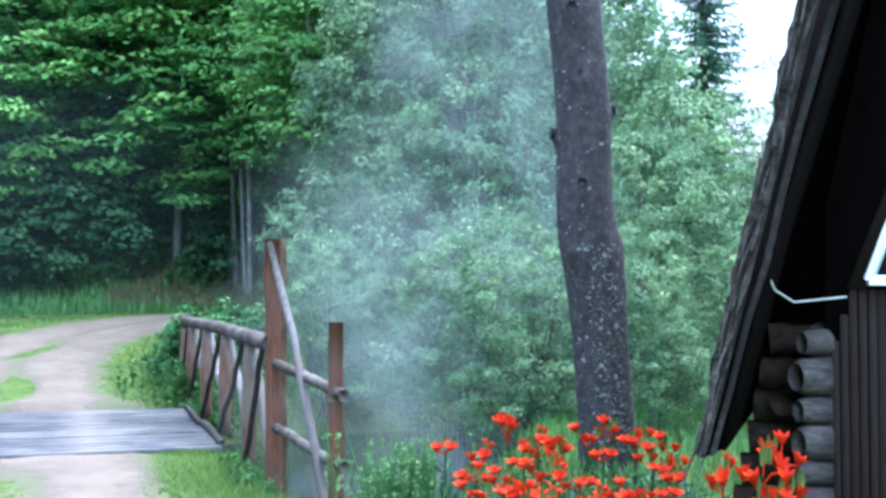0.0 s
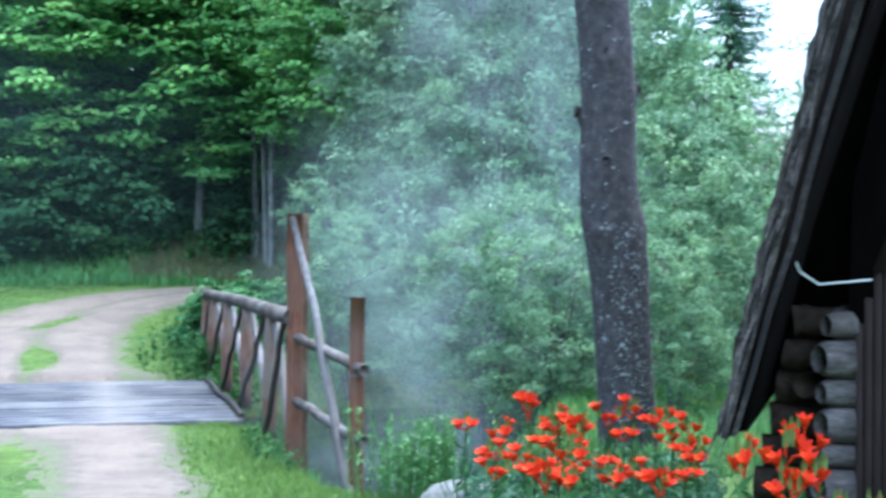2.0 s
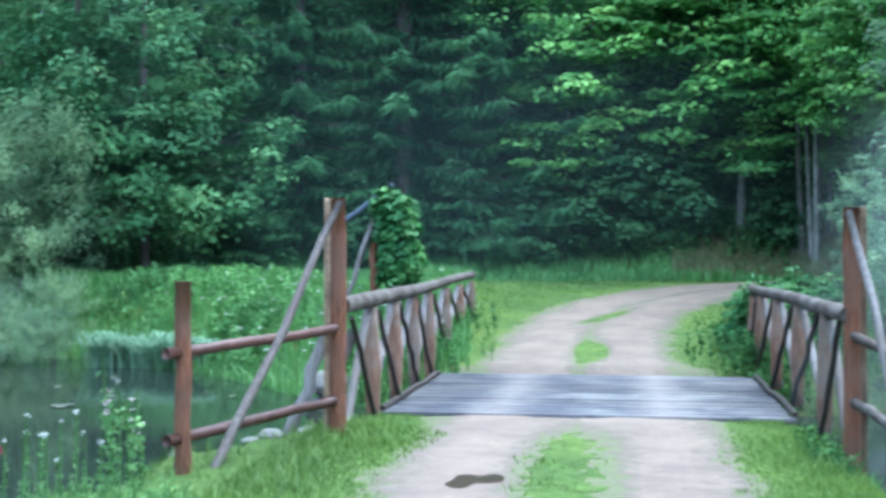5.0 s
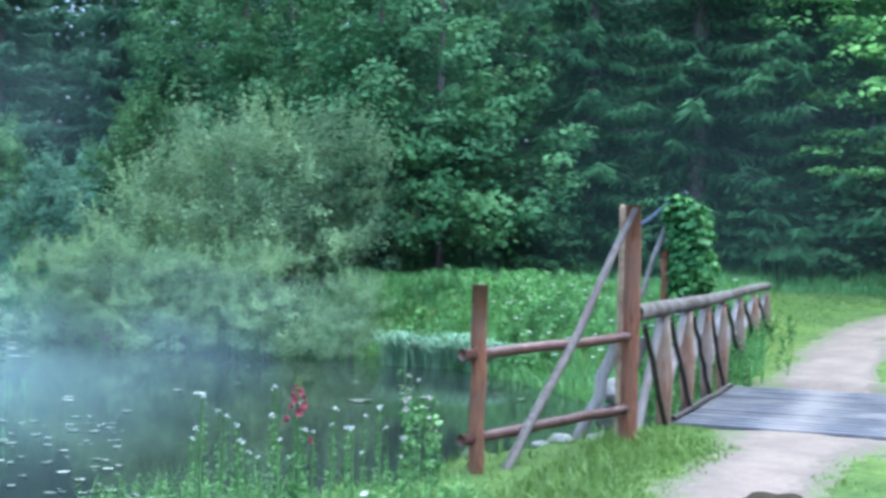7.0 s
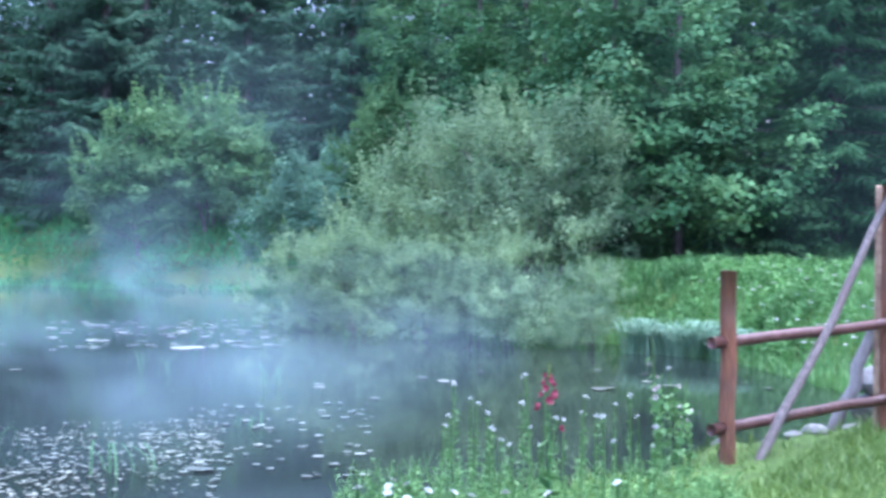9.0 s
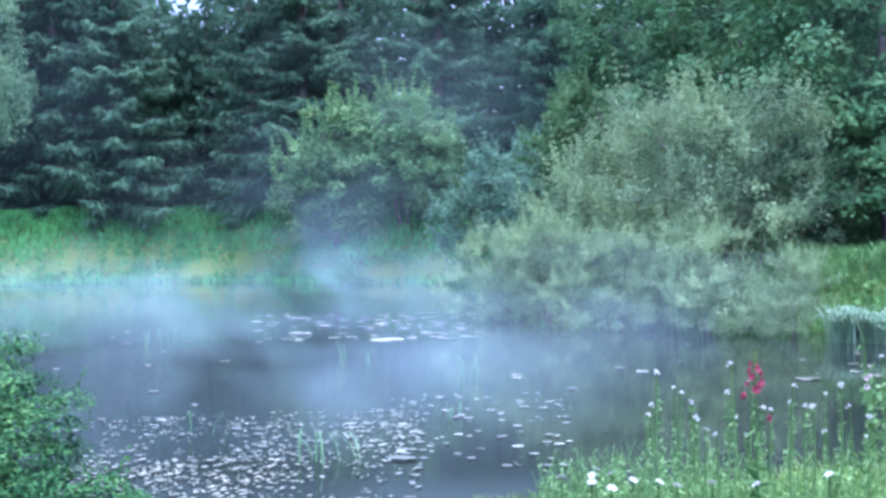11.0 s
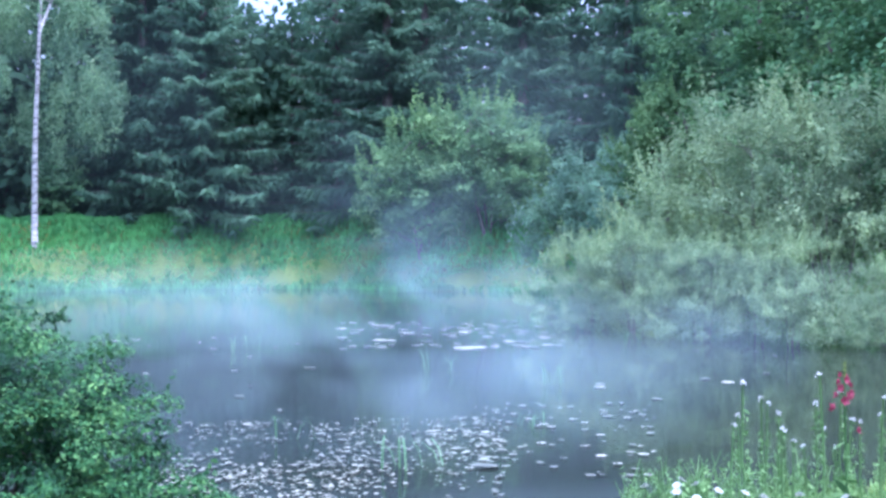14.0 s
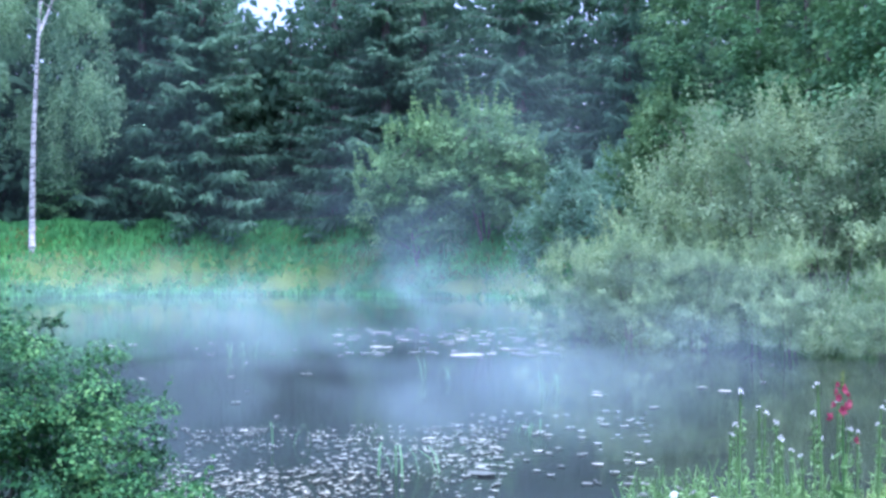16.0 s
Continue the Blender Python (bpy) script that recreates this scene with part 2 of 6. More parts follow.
def shore_distance(x, y):
    """Metres from the shore: outside plus, in the pond minus."""
    x, y = np.asarray(x, float), np.asarray(y, float)
    d = np.full(x.shape, 1e9)
    inside = np.zeros(x.shape, bool)
    for (ax, ay), (bx, by) in zip(SHORE, SHORE[1:] + SHORE[:1]):
        ux, uy = bx - ax, by - ay
        k = np.clip(((x - ax) * ux + (y - ay) * uy) / (ux * ux + uy * uy), 0, 1)
        d = np.minimum(d, np.hypot(x - ax - k * ux, y - ay - k * uy))
        if ay != by:
            inside ^= ((ay > y) != (by > y)) & (x < ux * (y - ay) / (by - ay) + ax)
    return np.where(inside, -d, d)


def road_distance(x, y):
    x, y = np.asarray(x, float), np.asarray(y, float)
    d, side = np.full(x.shape, 1e9), np.zeros(x.shape)
    for (ax, ay), (bx, by) in zip(ROAD[:-1], ROAD[1:]):
        ux, uy = bx - ax, by - ay
        k = np.clip(((x - ax) * ux + (y - ay) * uy) / (ux * ux + uy * uy), 0, 1)
        dd = np.hypot(x - ax - k * ux, y - ay - k * uy)
        side = np.where(dd < d, np.sign(ux * (y - ay) - uy * (x - ax)), side)
        d = np.minimum(d, dd)
    return d, side


def ripple(x, y, s=1.0):
    return (np.sin(x * 1.7 * s + 0.6 * np.sin(y * 1.3 * s)) + np.sin(y * 2.1 * s + 0.9 * np.sin(x * 0.8 * s)) + np.sin((x + y) * 3.3 * s)) / 3


def height(x, y):
    x, y = np.asarray(x, float), np.asarray(y, float)
    r = np.hypot(x, y)
    land = 0.88 * smooth(15, 30, r) + 1.35 * smooth(30.5, 36, r) + 0.5 * smooth(40, 62, r)
    land = land + 0.03 * ripple(x, y) * smooth(1.2, 3, road_distance(x, y)[0]) + 0.15 * ripple(x, y, 0.3) * smooth(32, 45, r)
    d = shore_distance(x, y) + 0.12 * ripple(x, y, 1.6)
    w = 0.55 + 0.10 * np.maximum(r - 14, 0)
    out = WATER + (land - WATER) * smooth(0, 1, d / w) + 0.02 * (d > 0)
    return np.where(d > 0, out, WATER - 0.7 * smooth(0, 1.5, -d))


def build_ground():
    rings = np.concatenate([[0.0], 0.5 * 1.034 ** np.arange(0, 200), [700, 1000, 1600, 2600]])
    ang = np.concatenate([np.linspace(-0.75, 1.5, 320, endpoint=False), np.linspace(1.5, 2 * math.pi - 0.75, 80, endpoint=False)])
    R, A = np.meshgrid(rings[1:], ang, indexing="ij")
    x, y = -R * np.sin(A), R * np.cos(A)
    v = np.stack([x, y, height(x, y)], -1).reshape(-1, 3)
    nr, na = R.shape
    i, j = np.meshgrid(np.arange(nr - 1), np.arange(na), indexing="ij")
    k = (j + 1) % na
    q = np.stack([i * na + j, (i + 1) * na + j, (i + 1) * na + k, i * na + k], -1).reshape(-1, 4)
    v = np.concatenate([v, [[0, 0, 0]]])
    m = np.arange(na)
    t = np.stack([np.full(na, len(v) - 1), m, (m + 1) % na], -1)
    mat, nt, b = nodes_of("meadow_soil")
    g = tex(nt, 9, 8, 0.7)
    col = ramp(nt, g, [(0.3, (0.034, 0.05, 0.016)), (0.5, (0.064, 0.10, 0.026)), (0.7, (0.10, 0.148, 0.042))])
    patch = ramp(nt, tex(nt, 0.6, 4, 0.6), [(0.4, (0.8, 0.85, 0.8)), (0.6, (1.2, 1.15, 1.0))])
    col = mixc(nt, 1.0, col, patch, "MULTIPLY")
    at = nt.nodes.new("ShaderNodeAttribute")
    at.attribute_name = "litter"
    litter = ramp(nt, tex(nt, 5, 6, 0.7), [(0.35, (0.025, 0.02, 0.012)), (0.65, (0.075, 0.06, 0.035))])
    col = mixc(nt, at.outputs["Fac"], col, litter)
    nt.links.new(col, b.inputs["Base Color"])
    b.inputs["Roughness"].default_value = 0.95
    b.inputs["Specular IOR Level"].default_value = 0.1
    relief(nt, b, g, 0.8, 0.04)
    ob = add("ground", v, [q, t], mat, None, "grassy ground sloping to a pond, leaf litter under trees", True, "structure")
    rr, d = np.hypot(v[:, 0], v[:, 1]), shore_distance(v[:, 0], v[:, 1])
    edge = np.where(v[:, 0] < -0.62 * v[:, 1], 63.0, 34.5)
    lit = np.maximum(smooth(0, 3, rr - edge), 0.4 * smooth(0.7, 0.2, d) * smooth(0.6, 1.6, road_distance(v[:, 0], v[:, 1])[0]) * smooth(34, 26, rr))
    a = ob.data.attributes.new("litter", "FLOAT", "POINT")
    a.data.foreach_set("value", lit.astype(np.float32))
    tagged(ob, category="ground")


build_ground()


def build_road():
    """Two worn wheel tracks of pale gravel with a grassy middle."""
    pts = []
    for (ax, ay), (bx, by) in zip(ROAD[:-1], ROAD[1:]):
        n = max(2, int(math.hypot(bx - ax, by - ay) / 0.10))
        for k in range(n):
            pts.append((ax + (bx - ax) * k / n, ay + (by - ay) * k / n))
    p = np.array(pts)
    for _ in range(140):
        p[1:-1] = (p[:-2] + 2 * p[1:-1] + p[2:]) / 4
    d = np.gradient(p, axis=0)
    d /= np.linalg.norm(d, axis=1)[:, None]
    nrm = np.stack([d[:, 1], -d[:, 0]], -1)
    s = np.linspace(-1.75, 1.75, 61)
    pos = p[:, None] + nrm[:, None] * s[None, :, None]
    x, y = pos[..., 0], pos[..., 1]
    wob = 0.10 * ripple(x, y, 1.4) + 0.07 * ripple(x, y, 4.0) + 0.05 * ripple(x + 3, y, 9.0)
    r = np.hypot(x, y)
    mid = 0.35 - 0.37 * smooth(16, 18.5, y) + 0.3 * wob  - 0.45 * np.exp(-((y - 12.0) / 0.9) ** 2) - 0.2 * np.exp(-((y - 17) / 0.7) ** 2)
    lim = 1.22 - 0.05 * smooth(17, 20, y) + wob
    m = np.minimum(np.abs(s)[None] - mid, lim - np.abs(s)[None])
    tuft = 1.0 * np.exp(-(((x + 0.45) / 0.26) ** 2 + ((y - 18.6) / 0.9) ** 2)) + 0.6 * np.exp(-(((x + 0.95 - 0.55 * (y - 21.3)) / 0.16) ** 2 + ((y - 22.2) / 1.3) ** 2))
    m = m - tuft + 0.09 * ripple(x + 1, y + 2, 7.0) + 0.05 * np.random.default_rng(4).normal(size=x.shape)
    z = np.where(np.hypot(x, y) < 0.5, 0, height(x, y)) + 0.05 * np.clip(m + 0.12, -0.6, 0.35)
    v = np.stack([x, y, z], -1).reshape(-1, 3)
    n, w = x.shape
    i, j = np.meshgrid(np.arange(n - 1), np.arange(w - 1), indexing="ij")
    q = np.stack([i * w + j, i * w + j + 1, (i + 1) * w + j + 1, (i + 1) * w + j], -1).reshape(-1, 4)
    cy = y[:-1, :-1].ravel()
    q = q[(cy < 12.45) | (cy > 16.35)]
    mat, nt, b = nodes_of("pale_gravel")
    g = tex(nt, 60, 6, 0.7)
    col = ramp(nt, g, [(0.3, (0.074, 0.054, 0.042)), (0.5, (0.128, 0.098, 0.077)), (0.7, (0.20, 0.156, 0.125))])
    st = ramp(nt, tex(nt, 1.3, 5, 0.65), [(0.4, (0.78, 0.76, 0.74)), (0.62, (1.1, 1.08, 1.05))])
    col = mixc(nt, 1.0, col, st, "MULTIPLY")
    at = nt.nodes.new("ShaderNodeAttribute")
    at.attribute_name = "worn"
    flecks = math_node(nt, "ADD", at.outputs["Fac"], math_node(nt, "MULTIPLY", math_node(nt, "SUBTRACT", tex(nt, 11, 5, 0.7), 0.5), 0.9))
    bare = ramp(nt, flecks, [(0.02, (0, 0, 0)), (0.10, (1, 1, 1))])
    dry = ramp(nt, flecks, [(0.12, (0, 0, 0)), (0.36, (1, 1, 1))])
    col = mixc(nt, dry, (0.085, 0.066, 0.048), col)
    turf = ramp(nt, g, [(0.3, (0.045, 0.052, 0.02)), (0.7, (0.105, 0.115, 0.045))])
    nt.links.new(mixc(nt, bare, turf, col), b.inputs["Base Color"])
    b.inputs["Roughness"].default_value = 0.9
    relief(nt, b, g, 0.6, 0.012)
    ob = add("road", v, q, mat, None, "pale gravel farm track with a grassy middle strip", True, "structure")
    at = ob.data.attributes.new("worn", "FLOAT", "POINT")
    at.data.foreach_set("value", np.clip(m * 1.6, 0, 1).ravel().astype(np.float32))
    tagged(ob, category="road")


build_road()


def build_water():
    mat, nt, b = nodes_of("pond_water")
    b.inputs["Base Color"].default_value = (0.012, 0.016, 0.014, 1)
    b.inputs["Roughness"].default_value = 0.06
    b.inputs["IOR"].default_value = 1.33
    relief(nt, b, tex(nt, 2.2, 3, 0.5, (1, 1, 1)), 0.06, 0.02)
    xs = [p[0] for p in SHORE]
    ys = [p[1] for p in SHORE]
    x0, x1, y0, y1 = min(xs) - 3, max(xs) + 3, min(ys) - 3, max(ys) + 3
    v = [(x0, y0, WATER), (x1, y0, WATER), (x1, y1, WATER), (x0, y1, WATER)]
    tagged(add("water", v, np.array([[0, 1, 2, 3]]), mat, None, "still dark pond water", False, "structure"), category="water")


build_water()

# ---- trees and bushes ----
def leaves(rng, centres, reach, count, length, width, flat=0.6, out=None, up=0.7, hang=0.0, dome=0.0):
    """Small pointed leaves in clumps round the centres; dome: how many of them lie on the clump's rounded top."""
    c = np.repeat(centres, count, 0)
    rad = np.repeat(np.full(len(centres), reach) if np.isscalar(reach) else reach, count)
    n = len(c)
    u = rng.normal(size=(n, 3))
    u /= np.linalg.norm(u, axis=1)[:, None]
    top = rng.random(n) < dome
    u[:, 2] = np.where(top, np.abs(u[:, 2]), u[:, 2])
    off = u * (rad * rng.random(n) ** np.where(top, 0.22, 0.45))[:, None] * np.array([1, 1, flat])
    off[:, 2] -= hang * np.hypot(off[:, 0], off[:, 1])
    p = c + off
    nrm = rng.normal(size=(n, 3)) * (0.75 - 0.35 * dome) + np.array([0, 0, up]) + u * 0.8 * dome
    if out is not None:
        nrm += np.repeat(out, count, 0) * 0.5
    nrm /= np.linalg.norm(nrm, axis=1)[:, None]
    a = np.cross(nrm, rng.normal(size=(n, 3)))
    a /= np.linalg.norm(a, axis=1)[:, None]
    if hang:
        a[:, 2] -= hang
        a /= np.linalg.norm(a, axis=1)[:, None]
    b = np.cross(nrm, a)
    s = rng.uniform(0.65, 1.3, n)[:, None]
    v = np.stack([p - a * s * length * 0.5, p + b * s * width * 0.5 - a * s * length * 0.08,
                  p + a * s * length * 0.5, p - b * s * width * 0.5 - a * s * length * 0.08], 1)
    return v.reshape(-1, 3), np.arange(4 * n).reshape(-1, 4), NONE3


def shell(rng, lobes, n, inner=0.55):
    """Clump centres in and on a crown made of rounded masses (x, y, z, rx, ry, rz)."""
    lo = np.array(lobes, float)
    wt = (lo[:, 3] * lo[:, 4] + lo[:, 3] * lo[:, 5])
    pick = rng.choice(len(lo), n, p=wt / wt.sum())
    u = rng.normal(size=(n, 3))
    u /= np.linalg.norm(u, axis=1)[:, None]
    k = inner + (1 - inner) * rng.random(n) ** 0.6
    k *= 1 + 0.12 * rng.normal(size=n)
    return lo[pick, :3] + u * lo[pick, 3:] * k[:, None], u


def limb_set(rng, trunk, targets, r0, seg=4):
    """Limbs that leave the trunk and reach towards the clumps."""
    out = []
    for tx in targets:
        zz = trunk[:, 2]
        i = int(np.clip(np.searchsorted(zz, tx[2] - 0.45 * np.linalg.norm(tx[:2] - trunk[0, :2])), 1, len(trunk) - 1))
        a = trunk[i]
        mid = a + (tx - a) * 0.5 + np.array([0, 0, 0.08 * np.linalg.norm(tx - a)]) + rng.normal(size=3) * 0.06
        out.append(tube(np.array([a, mid, tx]), [r0, r0 * 0.6, r0 * 0.18], seg, cap=False))
    return out


def broad_tree(name, lobes, trunk_h, r0, clumps, count, leaf, mat, bark, seed, flat=0.5, reach=0.55, lean=(0, 0), stems=1, up=0.7, hang=0.0, limbs=16, spread=0.5, inner=0.55, shoots=0, dome=0.75, mottle=0.2):
    """A broad-leaved tree or bush: tapering stems, limbs and a crown of leaf clumps."""
    rng = np.random.default_rng(seed)
    c, u = shell(rng, lobes, clumps, inner)
    c[:, 2] = np.maximum(c[:, 2], 0.15)
    root = empty(name, 0, 0, 0)
    wood = []
    for s in range(stems):
        bx, by = (rng.normal(size=2) * spread if stems > 1 else (0, 0))
        zz = np.linspace(-0.3, trunk_h, 9)
        k = zz / trunk_h
        wx, wy = rng.normal(size=2) * 0.05
        p = np.stack([bx * (0.4 + k) + lean[0] * k + wx * np.sin(k * 5), by * (0.4 + k) + lean[1] * k + wy * np.sin(k * 4), zz], -1)
        wood.append(tube(p, r0 * (1.05 - 0.8 * np.clip(k, 0, 1)) * (0.7 if s else 1), 8, 0.05, rng))
        far = c[rng.choice(len(c), min(limbs, len(c)), replace=False)]
        wood += limb_set(rng, p, far, r0 * 0.32)
    v, f = join(*wood)
    add("trunk", v, f, bark, root, shade=True)
    v, q, t = leaves(rng, c, reach * rng.uniform(0.6, 1.3, len(c)), count, leaf[0], leaf[1], flat, u, up, hang, dome)
    tone = np.repeat(np.clip(rng.normal(size=len(c)) * mottle, -0.45, 0.5), count)
    if shoots:
        top = np.flatnonzero(u[:, 2] > -0.15)
        s0 = rng.choice(top, shoots)
        d = u[s0] * 0.6 + rng.normal(size=(shoots, 3)) * 0.25 + np.array([0, 0, 0.8])
        k = np.linspace(0.1, 1, 6)
        ln = reach * rng.uniform(0.8, 2.0, shoots)
        pts = (c[s0][:, None] + d[:, None] * (ln[:, None] * k)[..., None]).reshape(-1, 3)
        wide = (reach * 0.24 * (1.15 - k) * np.ones((shoots, 1))).ravel()
        v2, q2, t2 = leaves(rng, pts, wide, 5, leaf[0], leaf[1], 1.0, None, 0.5)
        v, q = np.concatenate([v, v2]), np.concatenate([q, q2 + len(v)])
        tone = np.concatenate([tone, np.full(len(q2), 0.12)])
    crown = add("crown", v, q, mat, root)
    crown.data.attributes.new("tone", "FLOAT", "FACE").data.foreach_set("value", tone.astype(np.float32))
    return root


def spruce_tree(name, H, R, seed, mat, bare=0.4, dense=1.0, wide_k=1.0, tier=1.0, fan=0.20, hang=0.6):
    """A spruce: straight trunk, whorls of drooping branches hung with needle twigs."""
    rng = np.random.default_rng(seed)
    root = empty(name, 0, 0, 0)
    zz = np.linspace(-0.3, H, 8)
    wood = [tube(np.stack([0 * zz, 0 * zz, zz], -1), 0.018 * H * (1.04 - np.clip(zz / H, 0, 1)) + 0.01, 7, 0.04, rng)]
    P, D, S, L = [], [], [], []
    z0 = bare
    while z0 < H - 0.25:
        n = int(rng.integers(6, 9))
        a0 = rng.random() * 6.28
        for j in range(n):
            a = a0 + j * 6.28 / n + rng.normal() * 0.2
            z = z0 + rng.uniform(-0.2, 0.2) * tier
            k = min(z / H, 0.98)
            ln = R * (1 - k) ** 0.75 * rng.uniform(0.6, 1.12) + 0.15
            m = max(4, int(ln / 0.085 * dense * (1 if z < 10.5 else 0.5)))
            s = (np.arange(m) + 0.6) / m
            drop = 0.10 + 0.30 * (1 - k)
            zc = z + ln * (-drop * s + 0.22 * s ** 3 + 0.06)
            x, y = np.cos(a) * ln * s, np.sin(a) * ln * s
            bp = np.stack([x, y, zc], -1)
            if ln > 0.8:
                wood.append(tube(np.stack([[0, 0, z], bp[m // 2], bp[-1]]), [0.03, 0.018, 0.006], 3, cap=False))
            side = np.array([-np.sin(a), np.cos(a), 0])
            fwd = np.array([np.cos(a), np.sin(a), 0])
            for sg in (-1, 1, 0):
                wide = ln * fan * (1 - 0.7 * s) + 0.12
                tw = (side * sg * 0.8 + fwd * (0.7 if sg else 0.35))[None] + np.array([0, 0, -0.35 if sg else -1.0]) + rng.normal(size=(m, 3)) * 0.22
                tw /= np.linalg.norm(tw, axis=1)[:, None]
                P.append(bp + rng.normal(size=(m, 3)) * 0.03)
                D.append(tw)
                L.append(wide * rng.uniform(0.6, 1.4, m) * (1.0 if sg else hang))
                S.append(np.full(m, (0.026 + 0.012 * rng.random()) * wide_k))
        z0 += tier * rng.uniform(0.26, 0.42) * (0.7 + 0.4 * (1 - z0 / H)) * (1 if z0 < 10.5 else 1.4)
    P, D, L, S = np.concatenate(P), np.concatenate(D), np.concatenate(L), np.concatenate(S)
    b = np.cross(D, rng.normal(size=D.shape) * 0.5 + np.array([0, 0, 1.0]))
    b /= np.linalg.norm(b, axis=1)[:, None]
    tip = P + D * L[:, None]
    tip[:, 2] -= 0.12 * L
    mid = P + D * (L * 0.45)[:, None]
    v = np.stack([P, mid + b * S[:, None], tip, mid - b * S[:, None]], 1).reshape(-1, 3)
    vw, fw = join(*wood)
    add("trunk", vw, fw, M_BARK, root, shade=True)
    add("crown", v, np.arange(len(v)).reshape(-1, 4), mat, root)
    return root


def plant_all(proto, label, category, group, places):
    """Stand the first one at the first place and copies at the rest: x, y, turn, size."""
    for i, (x, y, turn, size) in enumerate(places):
        ob = proto if i == 0 else copy_thing(proto, pose(0, 0, 0))
        ob.matrix_world = pose(x, y, max(WATER, float(height(np.array([x]), np.array([y]))[0])) - 0.05, 0, 0, turn) @ Matrix.Diagonal((size, size, size, 1))
        tagged(ob, label, category, group)


# bright maples at the wood's edge behind the bend of the track
maple_lobes = [(0, 0, 8.5, 3.0, 3.0, 3.2), (-1.6, -0.6, 5.2, 2.0, 1.8, 1.0), (1.5, -0.9, 5.6, 1.9, 1.7, 1.1), (0.2, -1.6, 3.9, 1.7, 1.4, 0.8), (-1.9, -0.3, 3.0, 1.3, 1.2, 0.8), (1.9, 0.2, 3.4, 1.3, 1.2, 0.8),
               (-0.6, -1.3, 7.0, 2.2, 1.8, 1.1), (1.2, 0.6, 11.5, 2.4, 2.4, 2.5)]
maple = broad_tree("maple_tree", maple_lobes, 11.0, 0.11, 270, 95, (0.19, 0.14), M_MAPLE, M_PALEBARK, 11, 0.34, 0.85, (0.4, 0.1), up=1.2)
plant_all(maple, "tall maple with bright green layered foliage at the wood's edge", "tree", "trees of the wood", [
    (2.9, 34.0, 10, 1.0), (0.3, 36.5, 130, 1.05), (5.0, 36.0, 250, 1.05), (-1.6, 33.6, 70, 0.8), (4.3, 32.9, 200, 0.72), (6.8, 34.4, 330, 0.9)])
slim_lobes = [(0, 0, 9.0, 2.0, 2.0, 3.0), (0.6, -0.8, 6.2, 1.5, 1.4, 1.2), (-0.8, 0.4, 7.2, 1.4, 1.4, 1.2), (0.2, 0, 12, 1.7, 1.7, 2), (0.6, -0.9, 4.8, 1.4, 1.1, 0.7), (-0.8, -0.6, 5.6, 1.3, 1.1, 0.9), (0.1, -1.0, 6.6, 1.6, 1.1, 0.8)]
slim = broad_tree("slim_tree", slim_lobes, 12.0, 0.085, 250, 80, (0.17, 0.12), M_MAPLE, M_PALEBARK, 12, 0.42, 0.7, (0.5, 0.2), stems=2, spread=0.35, up=1.0)
plant_all(slim, "slim twin-stemmed young tree with pale grey bark", "tree", "trees of the wood", [
    (5.0, 33.6, 0, 1.0), (6.1, 33.0, 110, 1.0), (8.0, 35.5, 200, 1.05), (5.1, 26.5, 40, 0.72), (6.6, 27.6, 170, 0.78), (4.5, 31.9, 80, 0.82), (5.8, 31.4, 250, 0.8)])

# dense broad-leaved trees with foliage down to the ground
dense_lobes = [(0, 0, 7.0, 3.2, 3.2, 4.0), (-1.8, -1.2, 3.0, 2.2, 1.8, 2.2), (1.8, -1.4, 2.8, 2.2, 1.8, 2.0), (0.2, -2.4, 4.6, 2.0, 1.3, 2.0),
               (0, -0.5, 1.6, 3.0, 2.4, 1.4), (0, 0, 11, 2.4, 2.4, 2.6)]
dense = broad_tree("broad_leaved_tree", dense_lobes, 11.0, 0.12, 470, 70, (0.16, 0.12), M_BROAD, M_BARK, 13, 0.75, 0.46, up=0.9, inner=0.75, limbs=7, dome=0.6)
plant_all(dense, "dense dark green broad-leaved tree leafy to the ground", "tree", "trees of the wood", [
    (-11.6, 29.6, 0, 1.0), (-14.2, 31.5, 120, 1.0), (-18.5, 36.0, 45, 1.05), (-22.0, 41.0, 200, 1.15), (-26.5, 45.5, 300, 1.2), (-31.5, 50.0, 80, 1.2)])

# saplings and scrub in the shade of the wood's edge
sap_lobes = [(0, 0, 1.5, 0.9, 0.9, 1.3), (-0.5, -0.2, 0.9, 0.8, 0.7, 0.8), (0.5, -0.2, 1.0, 0.8, 0.7, 0.8), (0.1, 0, 2.6, 0.6, 0.6, 0.8)]
sapling = broad_tree("sapling", sap_lobes, 2.6, 0.035, 80, 46, (0.16, 0.12), M_BROAD, M_BARK, 15, 0.5, 0.4, up=1.0, limbs=6)
plant_all(sapling, "leafy dark green sapling at the wood's edge", "bush", "scrub at the wood's edge", [
    (-2.2, 32.3, 0, 0.9), (-0.4, 33.0, 60, 1.1), (1.1, 33.4, 120, 1.0), (3.9, 33.2, 30, 0.7), (-4.3, 32.0, 200, 0.8), (-6.6, 31.0, 80, 0.75), (-9.0, 30.2, 10, 0.8),
    (-12.8, 28.4, 150, 0.9), (6.9, 32.0, 220, 1.1), (-15.6, 28.9, 20, 0.9), (0.2, 34.6, 90, 1.5), (2.0, 35.6, 170, 1.6), (4.4, 35.0, 260, 1.4), (-1.8, 35.0, 10, 1.5),
    (-55.5, 31.0, 20, 1.2), (-37.0, 43.5, 110, 1.3)])

